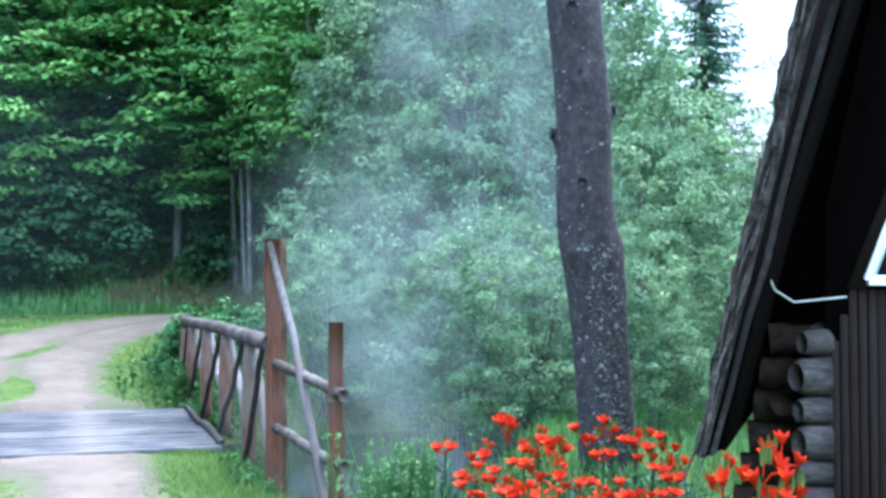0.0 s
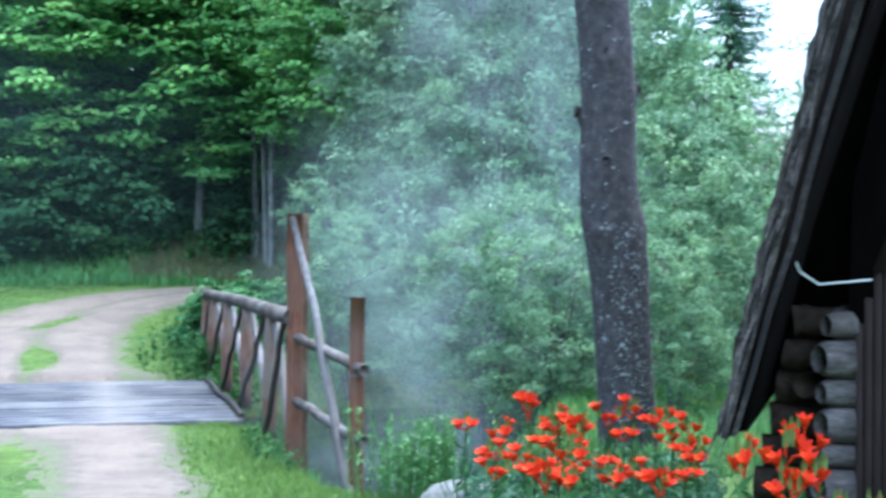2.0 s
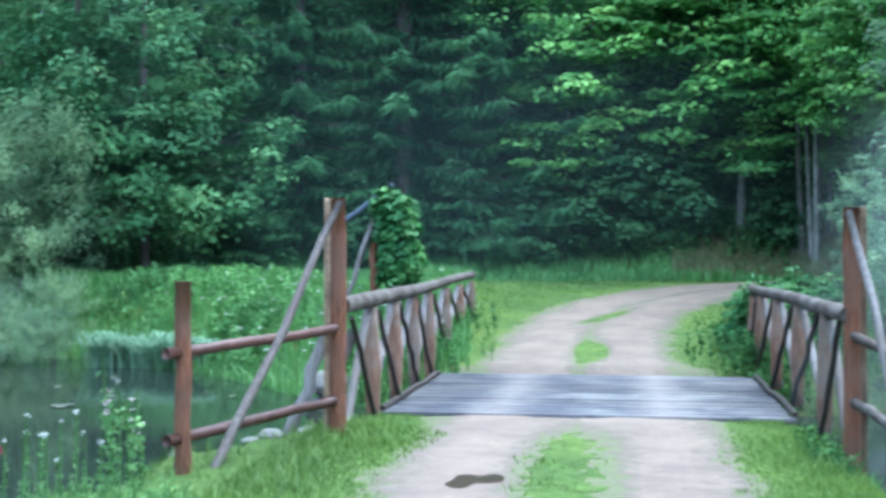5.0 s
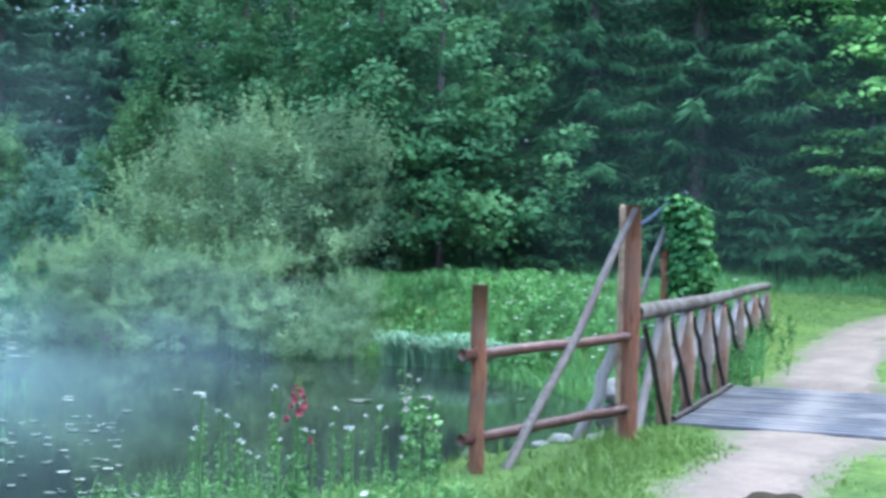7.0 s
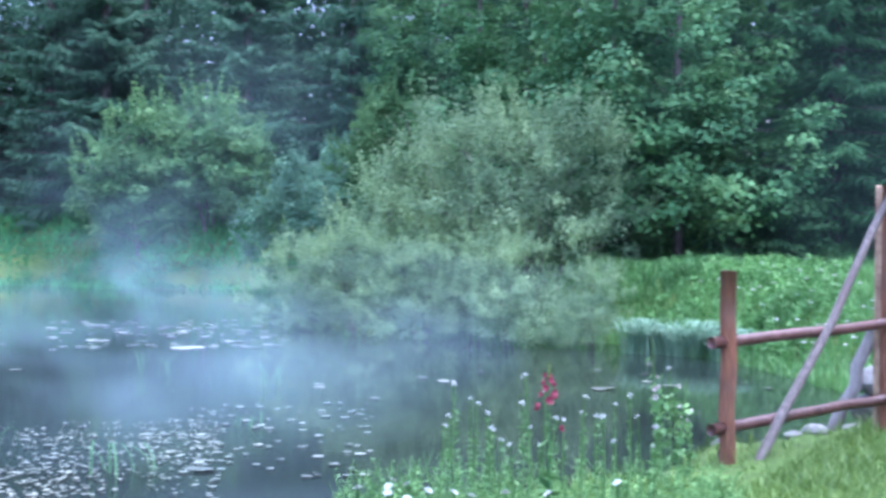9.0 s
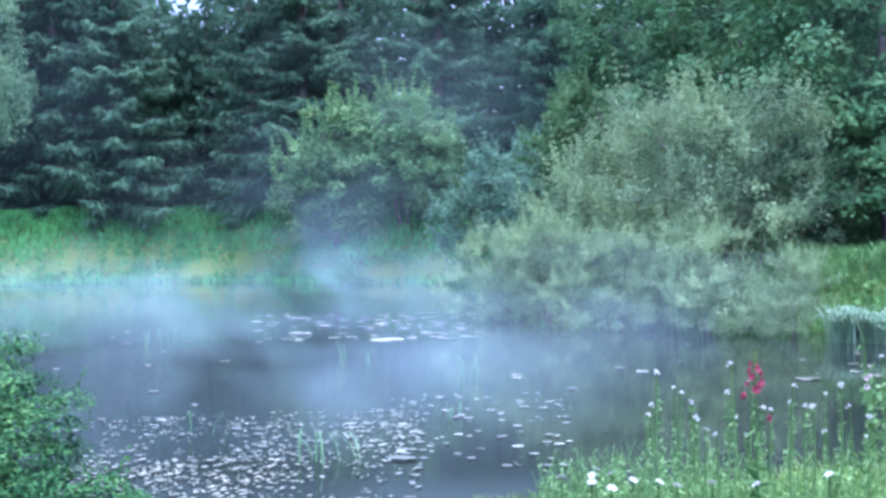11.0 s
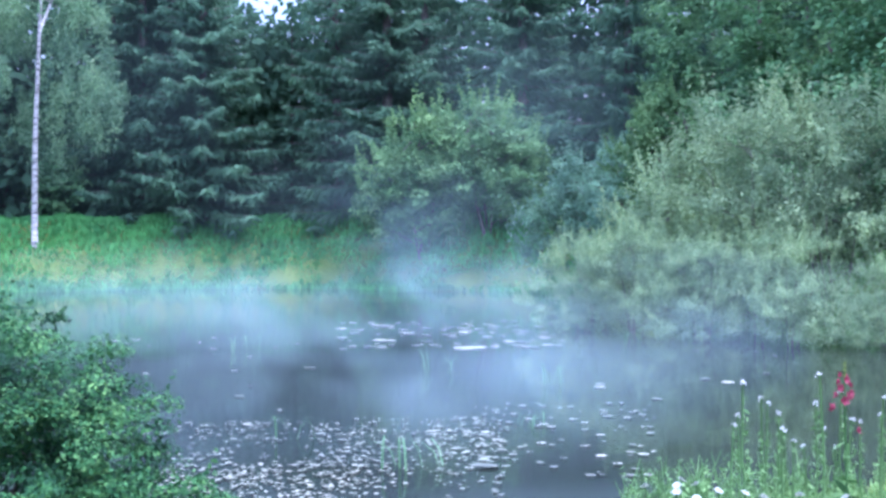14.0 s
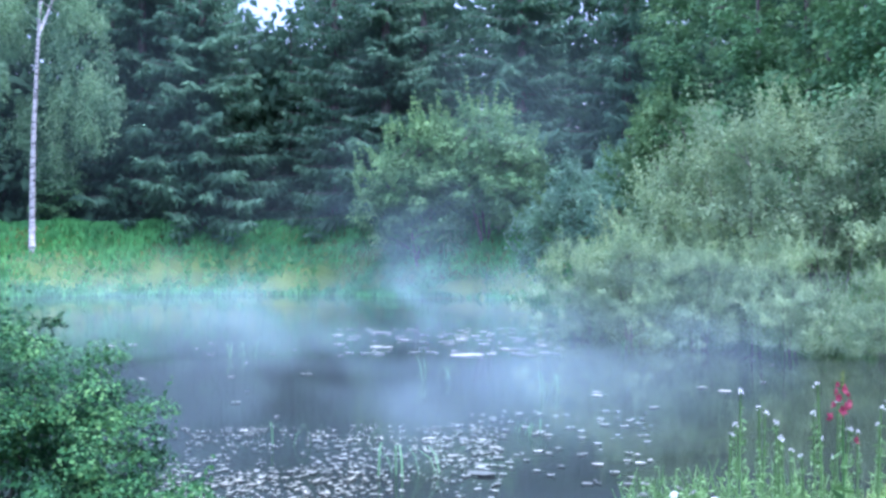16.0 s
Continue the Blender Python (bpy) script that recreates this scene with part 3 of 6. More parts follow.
# spruces
sp_a = spruce_tree("spruce_tree", 15.0, 3.4, 21, M_SPRUCE, 0.4, 1.7, 1.1, 1.6, 0.2, 0.6)
plant_all(sp_a, "dark green spruce with drooping branches", "tree", "trees of the wood", [
    (-8.4, 32.0, 0, 1.0), (-3.2, 33.8, 40, 1.0), (-5.2, 37.0, 80, 1.1), (-0.8, 39.0, 15, 1.1), (-5.8, 32.9, 200, 1.15)])
sp_b = spruce_tree("spruce_tree", 18.0, 4.3, 22, M_FIR, 0.7, 1.2, 1.9, 2.1, 0.26, 0.7)
plant_all(sp_b, "tall spruce with long tiered branches", "tree", "trees of the wood", [
    (-43.5, 41.0, 90, 1.0), (-39.0, 45.5, 30, 1.0), (-50.6, 35.6, 200, 0.95), (-54.0, 34.5, 20, 1.1), (-57.5, 37.5, 140, 1.2), (-50.5, 41.0, 260, 0.58)])
sp_c = spruce_tree("spruce_tree", 17.0, 3.6, 23, M_FIR, 0.3, 0.6, 2.3, 1.9, 0.26, 0.95)
plant_all(sp_c, "dark bluish spruce in the shade of the wood", "tree", "trees of the wood", [
    (-35.5, 49.0, 0, 1.05), (-46.7, 40.6, 60, 1.0), (-55.5, 33.8, 100, 0.9), (-59.0, 34.5, 30, 1.0), (-41.5, 49.0, 140, 1.1), (-31.0, 53.0, 10, 1.15), (-56.0, 39.0, 70, 1.1),
    (-59.0, 25.0, 20, 1.0), (-62.0, 18.0, 200, 1.0), (-47.0, 47.0, 90, 1.1), (-26.0, 50.0, 250, 1.1), (5.0, 44.0, 0, 1.0), (-10.5, 39.0, 180, 1.1), (2.5, 41.0, 60, 1.0), (8.5, 41.5, 100, 1.0),
    (12.5, 39.5, 20, 0.95), (-15.5, 40.5, 150, 1.1), (-20.5, 46.0, 40, 1.1), (-4.5, 42.5, 140, 1.0), (-51.0, 36.0, 300, 1.0), (-60.5, 30.5, 130, 1.0), (-38.0, 53.0, 220, 1.2), (-44.5, 44.5, 10, 1.05)])

# birch on the far bank
birch_lobes = [(2.2, 0.3, 9.2, 1.3, 1.2, 3.6), (-1.9, 0.3, 9.0, 1.2, 1.2, 3.2), (0.4, 1.4, 11.5, 2.2, 1.4, 2.4), (3.0, 0.2, 6.6, 1.0, 1.0, 2.0), (-2.6, 0.4, 6.6, 0.9, 1.0, 2.0), (0.9, 1.6, 6.0, 1.6, 0.8, 2.6)]
birch = broad_tree("birch_tree", birch_lobes, 15.0, 0.15, 330, 80, (0.14, 0.075), M_BIRCHLEAF, M_BIRCH, 31, 2.0, 0.42, (0.5, 0.1), hang=1.0, up=0.2, dome=0.0, limbs=1)
fork = tube(np.array([(0.32, 0.05, 9.6), (0.75, 0.0, 10.7), (1.5, -0.1, 12.6)]), [0.075, 0.055, 0.03], 7)
add("limb", fork[0], [fork[1], fork[2]], M_BIRCH, birch, shade=True)
plant_all(birch, "birch with a slender white trunk and hanging twigs", "tree", "", [(-52.8, 28.0, 62, 1.0)])

# grey-green willows in the hollow beside the bridge
wl = [(0, 0, 3.6, 2.6, 2.4, 2.6), (-1.4, -1.2, 2.2, 1.8, 1.6, 1.8), (1.5, -1.0, 2.4, 1.8, 1.6, 1.8), (0.2, 0.3, 6.4, 2.2, 2.0, 2.0), (-0.9, 0.2, 5.2, 1.7, 1.5, 1.6)]
willow = broad_tree("willow_bush", wl, 5.5, 0.11, 230, 74, (0.155, 0.074), M_WILLOW, M_BARK, 41, 0.8, 0.44, stems=4, up=0.4, limbs=7, spread=0.5, inner=0.72, shoots=60, dome=0.55)
plant_all(willow, "large grey-green willow bush in a damp hollow", "bush", "willows in the hollow", [
    (6.4, 22.2, 0, 0.86), (7.7, 20.8, 120, 1.1), (12.4, 20.4, 240, 0.5), (8.0, 24.5, 60, 1.15), (10.6, 24.4, 190, 0.8), (15.0, 21.5, 20, 0.5), (5.0, 20.4, 280, 0.42), (3.6, 18.6, 90, 0.31), (9.4, 18.4, 75, 0.62), (6.2, 19.0, 320, 0.6), (12.4, 17.4, 30, 0.62), (7.6, 17.6, 200, 0.42), (10.8, 14.2, 260, 0.42), (5.2, 13.9, 20, 0.34), (7.0, 14.2, 140, 0.40), (8.8, 13.2, 250, 0.36), (5.0, 15.6, 310, 0.36), (3.7, 16.9, 170, 0.30), (6.0, 12.2, 60, 0.26), (7.6, 12.0, 90, 0.28)])
farwillow = broad_tree("willow_bush", wl, 5.5, 0.13, 210, 84, (0.15, 0.07), M_WILLOW, M_BARK, 42, 0.8, 0.5, stems=4, up=0.3, limbs=6, spread=0.5, inner=0.6, dome=0.55)
plant_all(farwillow, "tall grey-green willow at the back of the hollow", "bush", "willows in the hollow", [
    (9.0, 27.5, 10, 1.25), (10.0, 29.0, 100, 1.0), (9.6, 23.0, 210, 0.8)])
sp_d = spruce_tree("spruce_tree", 14.0, 2.6, 24, M_FIR, 0.4)
plant_all(sp_d, "pointed spruce rising behind the willows", "tree", "trees of the wood", [(20.9, 38.8, 0, 1.0), (16.2, 38.5, 70, 1.1)])

# sallows and alders on the pond's shore
sl = [(0, 0, 3.2, 2.4, 2.2, 2.2), (-1.9, -0.6, 1.8, 1.9, 1.7, 1.5), (1.9, -0.8, 1.9, 1.9, 1.7, 1.4), (0.9, 0, 4.1, 1.6, 1.5, 1.2), (-0.6, 0.3, 4.0, 1.5, 1.4, 1.2), (0, -1.6, 1.2, 2.4, 1.4, 1.1)]
sallow = broad_tree("sallow_bush", sl, 4.0, 0.035, 240, 98, (0.098, 0.049), M_SALLOW, M_BARK, 51, 0.8, 0.44, stems=5, up=0.6, limbs=6, spread=0.6, inner=0.72, shoots=300, dome=0.25, mottle=0.13)
plant_all(sallow, "pale silvery sallow bush overhanging the pond", "bush", "sallows on the shore", [
    (-14.7, 24.8, 0, 0.93), (-16.6, 25.2, 130, 0.74), (-12.9, 25.1, 240, 0.80), (-17.9, 22.8, 60, 0.40), (-16.1, 22.3, 200, 0.45), (-14.2, 22.0, 20, 0.38), (-12.2, 21.8, 100, 0.41), (-10.3, 22.0, 300, 0.31), (-19.2, 25.2, 150, 0.36)])
al = [(0, 0, 3.4, 2.2, 2.1, 2.6), (-1.6, -0.5, 2.4, 1.7, 1.6, 2.0), (1.5, -0.5, 2.6, 1.7, 1.6, 2.0), (0.4, 0, 5.0, 1.4, 1.4, 1.3)]
alder = broad_tree("alder_bush", al, 4.5, 0.1, 300, 62, (0.17, 0.11), M_ALDER, M_BARK, 52, 0.75, 0.5, stems=4, up=0.5, inner=0.65, shoots=240, dome=0.5)
plant_all(alder, "rounded green alder bush on the far shore", "bush", "alders on the shore", [
    (-38.4, 38.2, 0, 0.95), (-36.0, 39.8, 150, 0.88), (-22.0, 32.5, 220, 0.6)])
bluish = broad_tree("willow_bush", al, 4.5, 0.1, 260, 60, (0.16, 0.09), M_BLUEBUSH, M_BARK, 53, 0.8, 0.5, stems=4, up=0.4, inner=0.6, shoots=200, dome=0.5)
plant_all(bluish, "small bluish green bush between larger ones", "bush", "", [(-28.6, 36.6, 0, 0.74), (-26.0, 35.6, 100, 0.62)])


def far_woods():
    """The closed wood behind the first trees."""
    rng = np.random.default_rng(99)
    n = 7000
    b = rng.uniform(-22, 88, n)
    left = b > 24
    r = np.where(left, rng.uniform(64, 74, n), rng.uniform(46, 52, n))
    top = np.where(left, 17 + 3 * np.sin(b * 0.9) + 2 * np.sin(b * 2.3), 15.0)
    top = np.where((b > 50.7) & (b < 52.7), 11.0, top)
    z = rng.random(n) * top
    a = np.radians(b)
    x, y = -r * np.sin(a), r * np.cos(a)
    c = np.stack([x, y, 2.3 + z], -1)
    v, q, t = leaves(rng, c, 1.7, 18, 0.68, 0.38, 0.6, None, 0.3, 0.3)
    tagged(add("far_wood", v, q, M_FIR, None, "dark closed wood behind the first trees", False, "stuff"), category="trees")


far_woods()

# ---- bridge and its fences ----
M_REDWOOD = rough_mat("stained_red_log", [(0.3, (0.035, 0.014, 0.008)), (0.5, (0.13, 0.050, 0.025)), (0.72, (0.25, 0.115, 0.06))], 13, (6, 6, 0.5), (0.11, 0.06, 0.04), 0.65, 0.4, 0.006)
M_GREYWOOD = rough_mat("grey_weathered_pole", [(0.3, (0.10, 0.088, 0.082)), (0.6, (0.21, 0.19, 0.185)), (0.8, (0.30, 0.28, 0.275))], 8, (5, 5, 0.6), (0.12, 0.10, 0.09), 0.75, 0.5, 0.006)
M_RAIL = rough_mat("barked_brown_log", [(0.3, (0.018, 0.014, 0.012)), (0.52, (0.066, 0.053, 0.045)), (0.78, (0.20, 0.175, 0.16))], 9, (4, 0.8, 4), (0.13, 0.116, 0.105), 0.8, 0.6, 0.008, 3.0, 0.15, 0.15)
M_SLAB = rough_mat("brown_slab_wood", [(0.3, (0.10, 0.052, 0.033)), (0.55, (0.20, 0.112, 0.074)), (0.78, (0.31, 0.20, 0.145))], 8, (5, 5, 0.5), (0.22, 0.17, 0.14), 0.75, 0.4, 0.005)
M_DARKPOLE = rough_mat("wet_dark_pole", [(0.3, (0.014, 0.011, 0.010)), (0.7, (0.055, 0.043, 0.038))], 9, (4, 4, 0.8), None, 0.6, 0.5, 0.005)
M_DECK = rough_mat("grey_deck_plank", [(0.3, (0.03, 0.03, 0.036)), (0.55, (0.06, 0.06, 0.071)), (0.8, (0.10, 0.10, 0.115))], 7, (0.7, 6, 6), (0.12, 0.115, 0.115), 0.6, 0.3, 0.004, 1.2, 0.3, 0.15)
deck_nt = M_DECK.node_tree
deck_b = deck_nt.nodes["Principled BSDF"]
deck_col = deck_b.inputs["Base Color"].links[0].from_socket
deck_xyz = deck_nt.nodes.new("ShaderNodeSeparateXYZ")
deck_nt.links.new(deck_nt.nodes.new("ShaderNodeTexCoord").outputs["Object"], deck_xyz.inputs[0])
track = math_node(deck_nt, "SUBTRACT", math_node(deck_nt, "ABSOLUTE", deck_xyz.outputs[0]), 0.82)
dust = math_node(deck_nt, "ADD", math_node(deck_nt, "ABSOLUTE", track), math_node(deck_nt, "MULTIPLY", tex(deck_nt, 4, 5, 0.7), 0.5))
deck_nt.links.new(mixc(deck_nt, ramp(deck_nt, dust, [(0.22, (0.75, 0.75, 0.75)), (0.62, (0, 0, 0))]), deck_col, (0.17, 0.15, 0.14)), deck_b.inputs["Base Color"])
M_STONE = rough_mat("pale_boulder", [(0.3, (0.07, 0.068, 0.062)), (0.6, (0.15, 0.147, 0.138)), (0.8, (0.24, 0.235, 0.225))], 5, (1, 1, 1), (0.12, 0.13, 0.10), 0.9, 0.7, 0.02)


def spar(name, a, b, r0, mat, parent, r1=None, bend=0.012, seed=0, seg=10, label=""):
    v, q, t = pole(a, b, r0, r1, 8, bend, seed, seg)
    return add(name, v, [q, t], mat, parent, label, True)


def plank(name, a, b, w, d, mat, parent, seed=0, label=""):
    v, q, t = beam(a, b, w, d, seed)
    return add(name, v, [q, t], mat, parent, label)


def build_bridge():
    br = empty("bridge", -0.45, 14.5, 0, 0, "low wooden bridge with a plank deck", "bridge")
    rng = np.random.default_rng(3)

    def local(p):
        return (p[0] + 0.45, p[1] - 14.5, p[2])
    y, i = 12.55, 0
    while y < 16.4:
        w = 0.20 + 0.03 * rng.random()
        l, r = -2.42 - 0.05 * rng.random(), 1.58 + 0.06 * rng.random()
        v, q, t = block((l + r) / 2 + 0.45, y + w / 2 - 14.5, -0.028 + 0.006 * rng.random(), r - l, w - 0.045, 0.06, 0.010, rng.normal() * 0.15, 0.002, i)
        add("plank", v, [q, t], M_DECK, br, shade=False)
        y += w
        i += 1
    for x in (-2.3, -1.0, 0.2, 1.45):
        spar("bearer", local((x, 12.1, -0.2)), local((x, 16.8, -0.2)), 0.12, M_DARKPOLE, br, seed=int(x * 10) + 50)
    for x in (-2.42, 1.62):
        spar("kerb_log", local((x, 12.6, 0.03)), local((x, 16.4, 0.03)), 0.032, M_DARKPOLE, br, seed=int(x * 7) + 90)


build_bridge()


def taper_slab(a, b, w0, wm, w1, thick, seed):
    """A hewn slab, widest in the middle, its flat side along the railing."""
    rng = np.random.default_rng(seed)
    a, b = np.array(a, float), np.array(b, float)
    k = np.linspace(0, 1, 7)
    w = np.interp(k, (0, 0.5, 1), (w0, wm, w1)) * (1 + 0.05 * rng.normal(size=7))
    mid = a + (b - a) * k[:, None]
    v = []
    for m, wi in zip(mid, w):
        d = thick * (0.3 + 0.7 * wi / wm)
        v += [m + (-d / 2, -wi / 2, 0), m + (-d / 2, wi / 2, 0), m + (d / 2, wi / 2 - 0.01, 0), m + (d / 2, -wi / 2 + 0.01, 0)]
    q = []
    for i in range(6):
        for j in range(4):
            q.append((4 * i + j, 4 * i + (j + 1) % 4, 4 * i + 4 + (j + 1) % 4, 4 * i + 4 + j))
    q += [(3, 2, 1, 0), (24, 25, 26, 27)]
    return np.array(v), np.array(q), NONE3


def parapet(side, x0, x1, y0, y1, ys, label, seed, rise):
    """A log rail on slanting slabs and poles along one side of the bridge."""
    root = empty("bridge_railing", x0, y0, 0, 0, label, "railing", "railings of the bridge")
    rng = np.random.default_rng(seed)

    def at(y, z, off=0.0):
        k = (y - y0) / (y1 - y0)
        return (x0 + (x1 - x0) * k + off - x0, y - y0, z)
    n = 9
    pts = np.array([at(y0 + (y1 - y0) * k, rise[0] + (rise[1] - rise[0]) * k + 0.012 * math.sin(k * 7 + seed)) for k in np.linspace(0, 1, n)])
    v, q, t = tube(pts, np.linspace(0.078, 0.066, n), 12, 0.05, rng)
    add("handrail", v, [q, t], M_RAIL, root, "split log handrail with worn bark", True)
    for i, y in enumerate(ys):
        g = float(height(np.array([at(y, 0)[0] + x0]), np.array([y]))[0])
        base = -0.05 if 12.4 < y < 16.5 else max(-0.1, g) - 0.12
        before = ys[i - 1] if i else y0 + 0.15
        gap = y - before
        v, q, t = taper_slab(at(y + 0.05, base), at(y - 0.02, 1.08), 0.06, 0.13, 0.05, 0.155, seed + i)
        add("upright", v, [q, t], M_SLAB, root)
        spar("brace", at(y - 0.03, base + 0.02, -0.07 * side), at(y - 0.85 * gap, 1.02, -0.02 * side), 0.030, M_DARKPOLE, root, 0.026, 0.008, seed + 20 + i)
        v, q, t = taper_slab(at(y - 0.85 * gap, base + 0.02, 0.07 * side), at(y - 0.06, 1.05, 0.03 * side), 0.08, 0.09, 0.07, 0.075, seed + 40 + i)
        add("slat", v, [q, t], M_GREYWOOD, root)
    return root


parapet(1, 1.86, 1.74, 11.0, 18.5, (12.2, 13.9, 15.6, 17.2, 18.1), "log bridge railing with slanting slab posts, vine at its end", 61, (1.09, 1.08))
parapet(-1, -2.42, -2.68, 10.8, 22.2, (12.3, 13.7, 15.1, 16.5, 18.3, 20.2, 22.0), "long log bridge railing on slanting slab posts", 71, (1.13, 1.18))


M_CROSS = rough_mat("dark_red_log", [(0.3, (0.022, 0.010, 0.008)), (0.55, (0.070, 0.032, 0.025)), (0.78, (0.15, 0.10, 0.085))], 9, (4, 4, 1.0), (0.05, 0.025, 0.02), 0.42, 0.6, 0.006)
M_BRACE = rough_mat("weathered_brace", [(0.3, (0.04, 0.033, 0.03)), (0.7, (0.14, 0.118, 0.108))], 9, (4, 4, 0.5), (0.08, 0.06, 0.055), 0.8, 0.5, 0.005)


M_PEELED = rough_mat("peeled_slab", [(0.3, (0.07, 0.042, 0.026)), (0.5, (0.22, 0.15, 0.095)), (0.75, (0.36, 0.27, 0.18))], 10, (5, 5, 0.6), (0.10, 0.06, 0.04), 0.8, 0.6, 0.006, 3.0)


def gate_fence(sx, gx, gy, ox, oy, label, seed, top, otop, logs):
    """A tall post with a short post beside it, two cross logs and a slanting brace."""
    root = empty("fence_panel", gx, gy, 0, 0, label, "fence", "fence panels at the bridge")

    def to(x, y, z):
        return (x - gx, y - gy, z)
    ux, uy = ox - gx, oy - gy
    ln = math.hypot(ux, uy)
    ux, uy = ux / ln, uy / ln
    spar("tall_post", to(gx, gy, -0.4), to(gx, gy, top), 0.074, M_REDWOOD, root, 0.066, 0.006, seed, 14)
    plank("backing_slab", to(gx + 0.095 * sx, gy + 0.05, -0.3), to(gx + 0.085 * sx, gy + 0.05, top), 0.12, 0.07, M_PEELED, root, seed + 1, "rough pale slab behind the post")
    spar("short_post", to(ox, oy, -0.95), to(ox + 0.01, oy, otop), 0.062, M_REDWOOD, root, 0.058, 0.005, seed + 2, 12)
    if sx > 0:
        v, q, t = tube(np.array([(ox - gx, oy - gy, 0.69), (ox - gx, oy - gy, 0.70), (ox - gx, oy - gy, 0.715)]), [0.061, 0.064, 0.061], 14)
        add("band", v, [q, t], M_GREYWOOD, root, "pale weathered band round the post", True)
    for z, zo in logs:
        spar("cross_log", to(gx - 0.04 * ux, gy - 0.04 * uy, z), to(ox + 0.17 * ux, oy + 0.17 * uy, zo), 0.042, M_RAIL if sx > 0 else M_CROSS, root, 0.044, 0.008, seed + 3 + int(z * 10), 12)
    k = 1.2 if sx > 0 else 0.97
    a = to(gx - 0.04 * sx, gy - 0.1, top - 0.04)
    b = to(gx + ux * ln * k - 0.03 * sx, gy + uy * ln * k - 0.10, -0.75 if sx > 0 else -0.35)
    spar("brace", a, b, 0.030, M_GREYWOOD if sx > 0 else M_BRACE, root, 0.040, 0.018, seed + 9, 10, "bleached crooked pole" if sx > 0 else "weathered brown pole")
    return root


gate_fence(1, 1.885, 11.05, 2.14, 9.6, "red-brown log fence panel with a bleached brace", 81, 1.98, 1.30, ((0.36, 0.21), (0.92, 0.75)))
gate_fence(-1, -2.43, 10.72, -3.14, 8.82, "red-brown log fence panel with a grey brace beside the pond", 91, 2.07, 1.40, ((0.34, 0.27), (0.96, 0.89)))

# ---- big tree trunk and hut ----
M_TRUNK = rough_mat("lichened_trunk_bark", [(0.3, (0.024, 0.021, 0.021)), (0.5, (0.054, 0.047, 0.047)), (0.75, (0.10, 0.09, 0.088))], 16, (1, 1, 0.8), None, 0.85, 0.7, 0.012)
M_KNOT = rough_mat("dark_knot", [(0.3, (0.008, 0.006, 0.006)), (0.7, (0.03, 0.024, 0.023))], 16, (1, 1, 1), None, 0.9, 0.6, 0.008)
M_LICHEN = rough_mat("pale_lichen", [(0.3, (0.15, 0.165, 0.155)), (0.7, (0.36, 0.385, 0.365))], 30, (1, 1, 1), None, 0.95, 0.6, 0.004)
M_THATCH = rough_mat("bark_thatch", [(0.3, (0.012, 0.010, 0.008)), (0.52, (0.036, 0.030, 0.026)), (0.74, (0.10, 0.087, 0.076))], 26, (1, 3, 1), (0.02, 0.017, 0.016), 0.95, 1.0, 0.03)
M_BARKSTRIP = rough_mat("grey_bark_strip", [(0.3, (0.02, 0.017, 0.014)), (0.5, (0.055, 0.047, 0.04)), (0.74, (0.12, 0.106, 0.094))], 40, (1, 1, 1), None, 0.95, 0.8, 0.008, vary=0.4)
M_TARRED = rough_mat("tarred_board", [(0.3, (0.005, 0.004, 0.003)), (0.7, (0.016, 0.012, 0.010))], 10, (6, 6, 0.5), None, 0.9, 0.4, 0.004, gloss=0.06)
# dark wood taken to near-black: the shade under the roof is in the colour
M_SOFFIT = rough_mat("shade_black_board", [(0.3, (0.0025, 0.002, 0.002)), (0.7, (0.007, 0.0055, 0.005))], 8, (6, 6, 0.5), None, 0.9, 0.3, 0.004, gloss=0.04)
M_CLAD = rough_mat("dark_brown_cladding", [(0.3, (0.017, 0.012, 0.010)), (0.6, (0.027, 0.0195, 0.0165)), (0.8, (0.038, 0.029, 0.025))], 8, (8, 8, 0.5), None, 0.8, 0.35, 0.004, gloss=0.1)
M_LOG = rough_mat("grey_hut_log", [(0.3, (0.03, 0.026, 0.024)), (0.55, (0.10, 0.089, 0.082)), (0.78, (0.22, 0.203, 0.19))], 8, (1, 5, 5), (0.06, 0.05, 0.045), 0.8, 0.6, 0.008, gloss=0.12)
M_LOGEND = rough_mat("sawn_log_end", [(0.3, (0.012, 0.009, 0.006)), (0.7, (0.045, 0.033, 0.024))], 12, (1, 1, 1), None, 0.8, 0.5, 0.006, gloss=0.04)
M_WHITE = rough_mat("white_paint", [(0.3, (0.70, 0.71, 0.72)), (0.7, (0.82, 0.83, 0.84))], 12, (1, 1, 1), None, 0.5, 0.1, 0.002)
M_CABLE = rough_mat("pale_cable", [(0.3, (0.55, 0.55, 0.53)), (0.7, (0.68, 0.68, 0.66))], 20, (1, 1, 1), None, 0.5, 0.1, 0.001)


